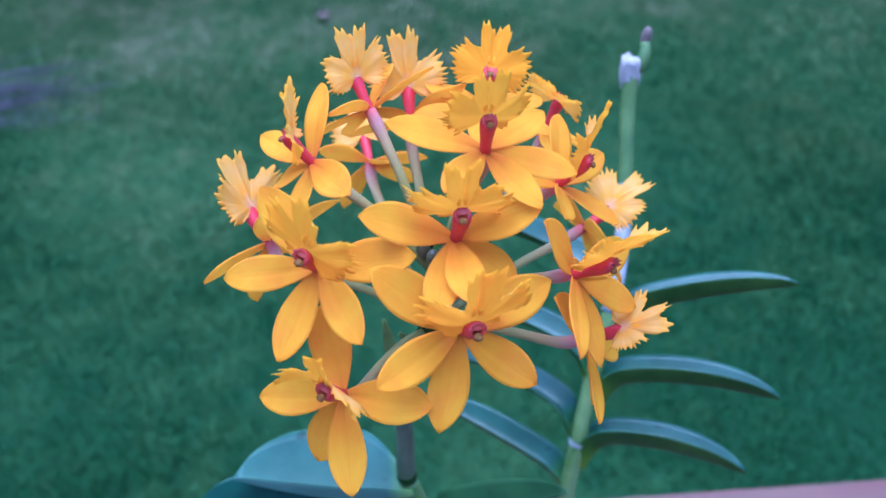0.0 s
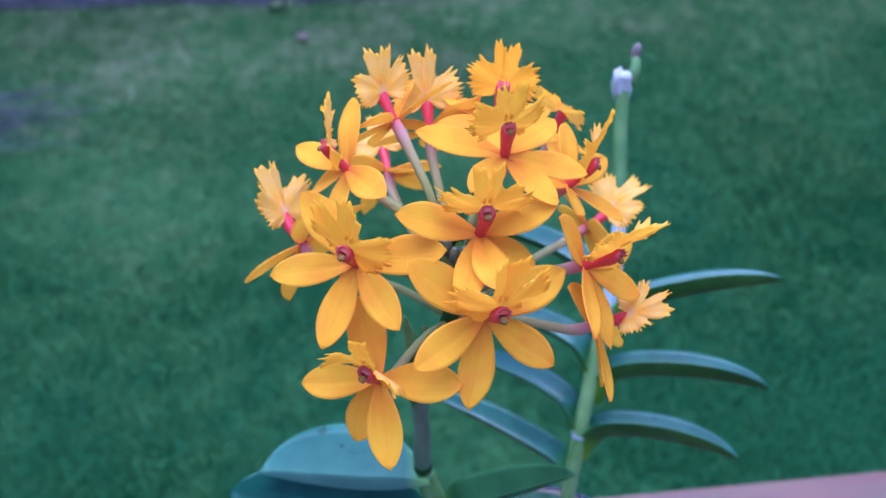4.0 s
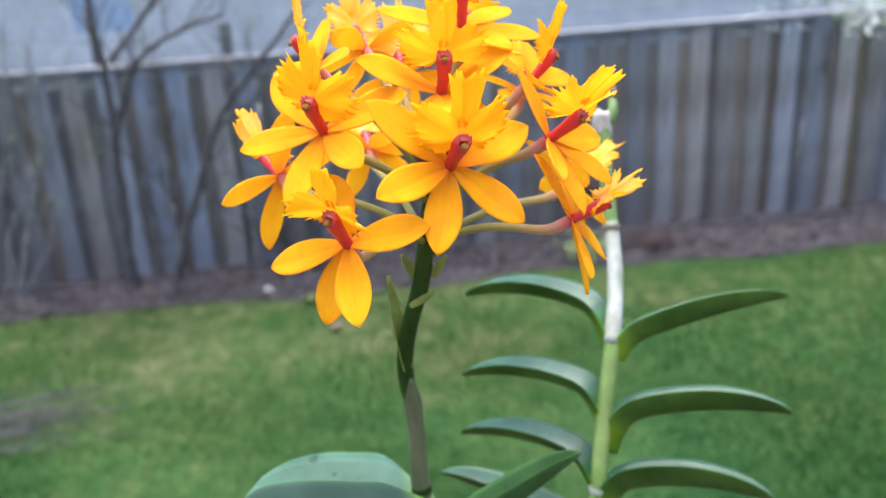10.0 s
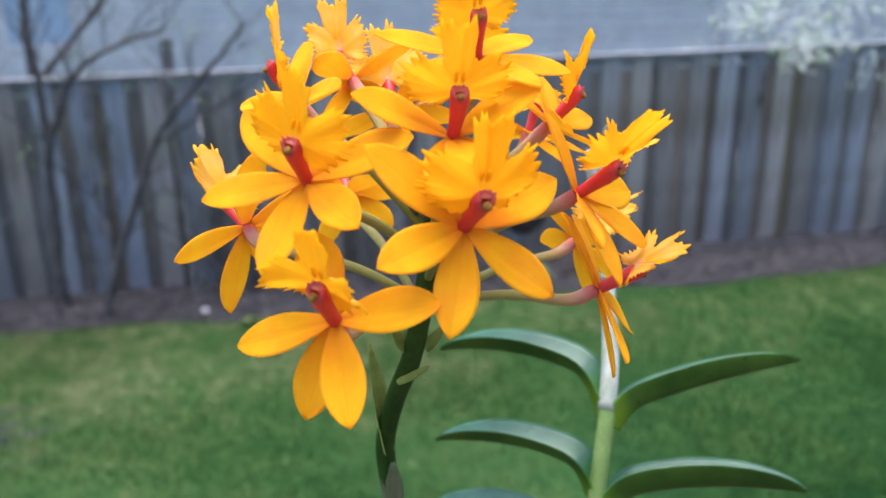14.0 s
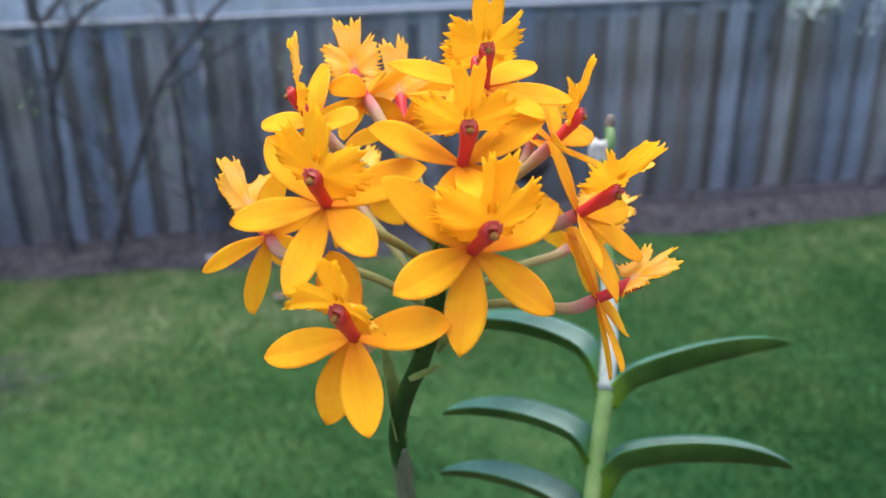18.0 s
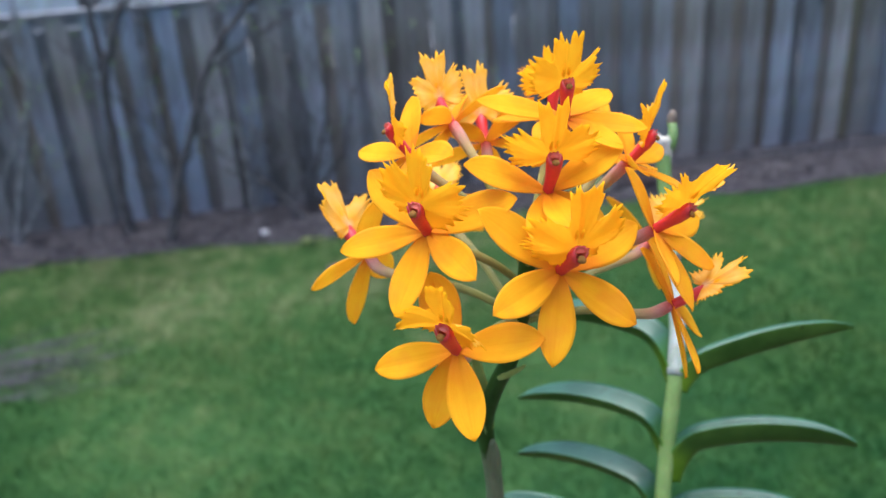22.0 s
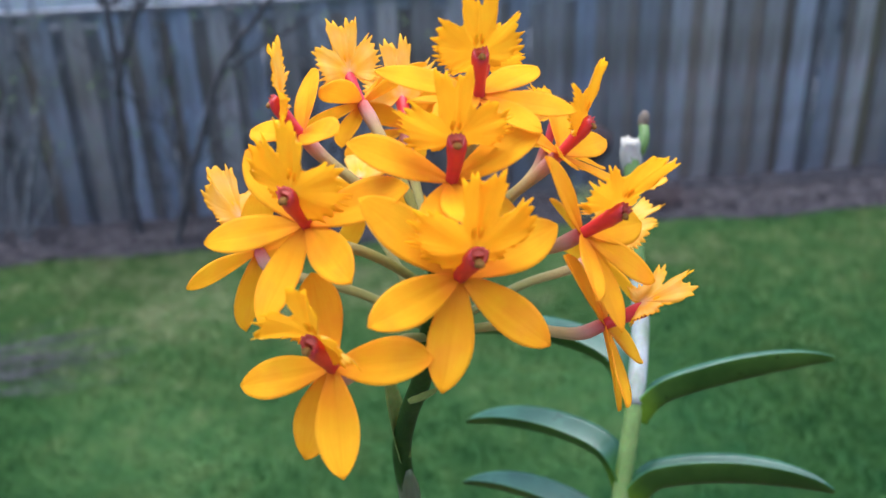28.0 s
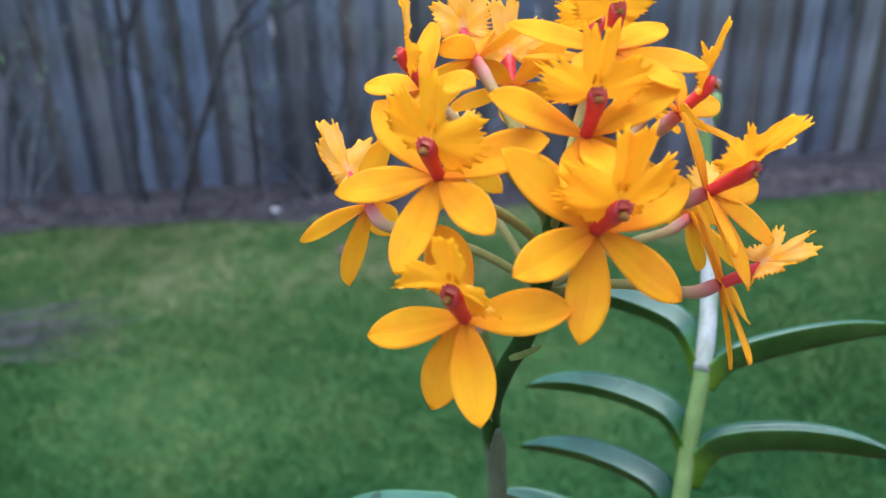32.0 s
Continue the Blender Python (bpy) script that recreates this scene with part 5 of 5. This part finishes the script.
# centre, facing, upward side, size, lip angle, five petals as angle, length, lift
FLOWERS = [
    ((0.0307, 0.1455, 2.7085), (0.339, -0.69, 0.64), (-0.19, 0.616, 0.765), 1.15, 35, [(19, 17.1, 10), (140, 19.2, 14), (202, 17.2, 12), (251, 17.4, -2), (316, 17.2, -2)]),
    ((0.029, 0.1567, 2.7222), (0.143, -0.427, 0.893), (-0.182, 0.875, 0.448), 1.03, 4, [(6, 17.2, 36), (173, 19.4, 26), (248, 16.4, 8), (271, 15.2, 23), (323, 13.9, -14)]),
    ((0.0023, 0.1536, 2.7153), (-0.185, -0.623, 0.76), (0.43, 0.644, 0.633), 1.09, 34, [(31, 19.6, 18), (155, 17.8, 11), (215, 17.3, 7), (275, 17.9, 0), (334, 17.4, 18)]),
    ((0.0076, 0.1397, 2.6935), (-0.225, -0.611, 0.759), (0.425, 0.639, 0.641), 1.15, 10, [(23, 17, 11), (132, 16.1, 6), (210, 16.7, -7), (264, 16.1, -30), (305, 16.8, -1)]),
    ((0.0535, 0.1622, 2.7091), (0.731, -0.369, 0.574), (-0.263, 0.623, 0.736), 1.06, 22, [(7, 17.7, 7), (139, 17.2, 20), (232, 18.5, 19), (273, 18.5, 5), (325, 17.5, 10)]),
    ((0.0587, 0.1637, 2.6884), (0.901, -0.12, 0.418), (-0.424, -0.026, 0.905), 1.04, 7, [(38, 17, 0), (106, 20, 3), (204, 17.9, 5), (255, 17.7, -11), (298, 18.1, 6)]),
    ((0.0338, 0.1687, 2.7345), (0.071, -0.311, 0.948), (-0.307, 0.897, 0.318), 0.94, -0, [(26, 16.2, -1), (155, 20.5, 10), (222, 15.1, 14), (291, 17.6, 8), (332, 18.8, 0)]),
    ((-0.0018, 0.1738, 2.7258), (-0.594, -0.128, 0.794), (0.777, 0.164, 0.608), 0.93, 38, [(25, 21.4, 2), (151, 19, 19), (214, 20.6, 13), (242, 15.5, -9), (337, 16.5, 0)]),
    ((0.0075, 0.194, 2.7263), (-0.488, 0.574, 0.657), (0.448, -0.482, 0.753), 0.90, 39, [(33, 16.3, 2), (157, 18.5, 10), (200, 17.7, 36), (270, 17, 0), (337, 16.5, 0)]),
    ((0.0158, 0.2034, 2.7173), (-0.123, 0.747, 0.654), (-0.034, -0.662, 0.749), 0.99, 23, [(52, 16, 1), (141, 17.9, 16), (203, 16.5, 0), (270, 17, 0), (337, 16.5, 0)]),
    ((0.0499, 0.1792, 2.7192), (0.704, -0.04, 0.709), (-0.63, 0.426, 0.649), 0.96, 31, [(42, 17.7, 14), (142, 17, 0), (198, 16.1, 15), (275, 15.3, 23), (354, 18.4, 20)]),
    ((-0.0157, 0.1809, 2.6971), (-0.652, 0.606, 0.455), (0.594, 0.035, 0.804), 1.12, 15, [(57, 18.1, 1), (142, 17, 0), (203, 16.5, 0), (254, 18.6, -12), (322, 15.1, 2)]),
    ((0.061, 0.2095, 2.6821), (0.813, 0.459, 0.359), (-0.283, -0.227, 0.932), 1.03, 11, [(38, 17, 0), (142, 17, 0), (203, 16.5, 0), (270, 17, 0), (337, 16.5, 0)]),
    ((0.0331, 0.1973, 2.7252), (0.109, 0.136, 0.985), (-0.02, 0.991, -0.134), 0.98, 45, [(38, 17, 0), (142, 17, 0), (203, 16.5, 0), (270, 17, 0), (337, 16.5, 0)]),
    ((0.0489, 0.2156, 2.7088), (0.403, 0.383, 0.831), (-0.617, -0.557, 0.556), 0.92, 63, [(38, 17, 0), (144, 17.4, -12), (203, 16.5, 0), (270, 17, 0), (337, 16.5, 0)]),
    ((0.0027, 0.2203, 2.6921), (-0.253, 0.856, 0.45), (-0.223, -0.505, 0.834), 0.93, -7, [(52, 15.9, 7), (134, 16.6, -28), (203, 16.5, 0), (245, 18.4, -2), (322, 17.2, -21)]),
]

for flower_index, row in enumerate(FLOWERS):
    flower(flower_index + 1, *row)


# ---- second cane ----
def leafy_cane():
    s = empty("leafy_orchid_cane", (0.070, 0.212, RAIL_Z + 0.012), "flowerless orchid cane with strap leaves and a papery cut top", "orchid")
    inv = Matrix.Translation((-0.070, -0.212, -RAIL_Z - 0.012))

    def add(name, me, material, label=""):
        me.transform(inv)
        return put(name, me, material, s, label)

    line = curve([(0.068, 0.205, 2.415), (0.0705, 0.2215, 2.52), (0.0735, 0.2325, 2.557), (0.0765, 0.243, 2.58), (0.0805, 0.2535, 2.605), (0.0835, 0.2685, 2.625), (0.0832, 0.2805, 2.642), (0.0822, 0.293, 2.662), (0.0820, 0.3000, 2.6765)], 100)

    def run(z0, z1):
        return [p for p in line if z0 - 0.0015 <= p.z <= z1 + 0.0015]

    def piece(name, z0, z1, r0, r1, material, label=""):
        pts = run(z0, z1)
        n = len(pts) - 1
        return add(name, tube_mesh(name, pts, [r0 + (r1 - r0) * i / n for i in range(n + 1)], 16), material, label)

    piece("cane", 2.415, 2.615, 0.0030, 0.0028, STEM_GREEN, "yellow-green cane")
    piece("papery_sheath", 2.606, 2.6425, 0.0031, 0.0027, PAPER, "torn white papery sheath")
    piece("papery_sheath", 2.644, 2.655, 0.0026, 0.0026, PAPER, "white papery sheath")
    piece("cane_top", 2.640, 2.6765, 0.0027, 0.0027, CANE_TOP, "bright green bare cane top")
    top = line[-1]
    rng = random.Random(12)
    pts = [top + Vector((-0.0005 - 0.1 * d, 0, d)) for d in (-0.0065, -0.004, -0.0015, 0.001, 0.0035, 0.005)]
    cap = add("cut_cap", tube_mesh("cut_cap", pts, [0.0027, 0.0034, 0.0036, 0.0034, 0.0035, 0.0030], 18), PAPER_WHITE, "ragged white papery cut end")
    for k, v in enumerate(cap.data.vertices):
        ring = k // 18
        v.co += Vector((rng.gauss(0, 0.0003), rng.gauss(0, 0.0003), rng.gauss(0, 0.0003 + 0.0003 * (ring in (0, 5)))))
    pts = curve([top + Vector((0.0026, 0.001, -0.001)), top + Vector((0.0044, 0.004, 0.005)), (0.0862, 0.3065, 2.6845)], 8)
    add("side_bud", tube_mesh("side_bud", pts, [0.0016, 0.002, 0.0022, 0.0021, 0.0019, 0.0018, 0.0018, 0.0017], 10), CANE_TOP, "small green side bud")
    pts = curve([pts[-1] - Vector((0, 0, 0.0003)), (0.0866, 0.3072, 2.687), (0.0869, 0.3077, 2.6892)], 6)
    add("dry_bud_tip", tube_mesh("dry_bud_tip", pts, [0.0018, 0.002, 0.002, 0.0018, 0.0014, 0.0007], 10), DRY_TIP, "dry brown bud tip")
    for z in (2.557, 2.6425):
        c = run(z, z)[0]
        add("node_ring", tube_mesh("node_ring", [c + Vector((0, 0, d)) for d in (-0.0016, -0.0005, 0.0005, 0.0016)], [0.003, 0.0035, 0.0034, 0.0029], 14, False), PAPER if z < 2.6 else DRY_TIP)
    for base, tip, width, arch, facing, fold, drop in (
        ((0.0822, 0.2545, 2.6040), (0.1427, 0.2552, 2.6225), 0.0088, 0.004, (-0.25, 0.52, 1), 1.45, 0.005),
        ((0.0785, 0.2440, 2.577), (0.1407, 0.2335, 2.5875), 0.0100, 0.009, (-0.15, 0.40, 1), 1.45, 0.010),
        ((0.0749, 0.2330, 2.555), (0.1325, 0.2205, 2.5610), 0.0102, 0.010, (-0.1, 0.42, 1), 1.45, 0.010),
        ((0.0808, 0.2600, 2.6110), (0.0262, 0.2995, 2.6062), 0.0124, 0.013, (0.1, 0.08, 1), 0.95, 0.011),
        ((0.0773, 0.2470, 2.5845), (0.0240, 0.2800, 2.5792), 0.0120, 0.012, (0.1, 0.08, 1), 0.95, 0.011),
        ((0.0738, 0.2370, 2.5622), (0.0223, 0.2752, 2.5545), 0.0116, 0.0115, (0.1, 0.08, 1), 0.95, 0.011),
        ((0.0710, 0.2290, 2.538), (0.0146, 0.2560, 2.5490), 0.0115, 0.004, (0.1, 0.1, 1), 1.1, 0.005),
    ):
        add("leaf", leaf_mesh(base, tip, width, arch, facing, fold=fold, thick=0.0017, even=1.0, crease=1.25, blunt=0.4, drop=drop, hook=0.23, neck=0.85, rows=34, cols=13, two=True), CANE_SHEEN_LEAF).data.materials.append(CANE_UNDER)
    return s


leafy_cane()
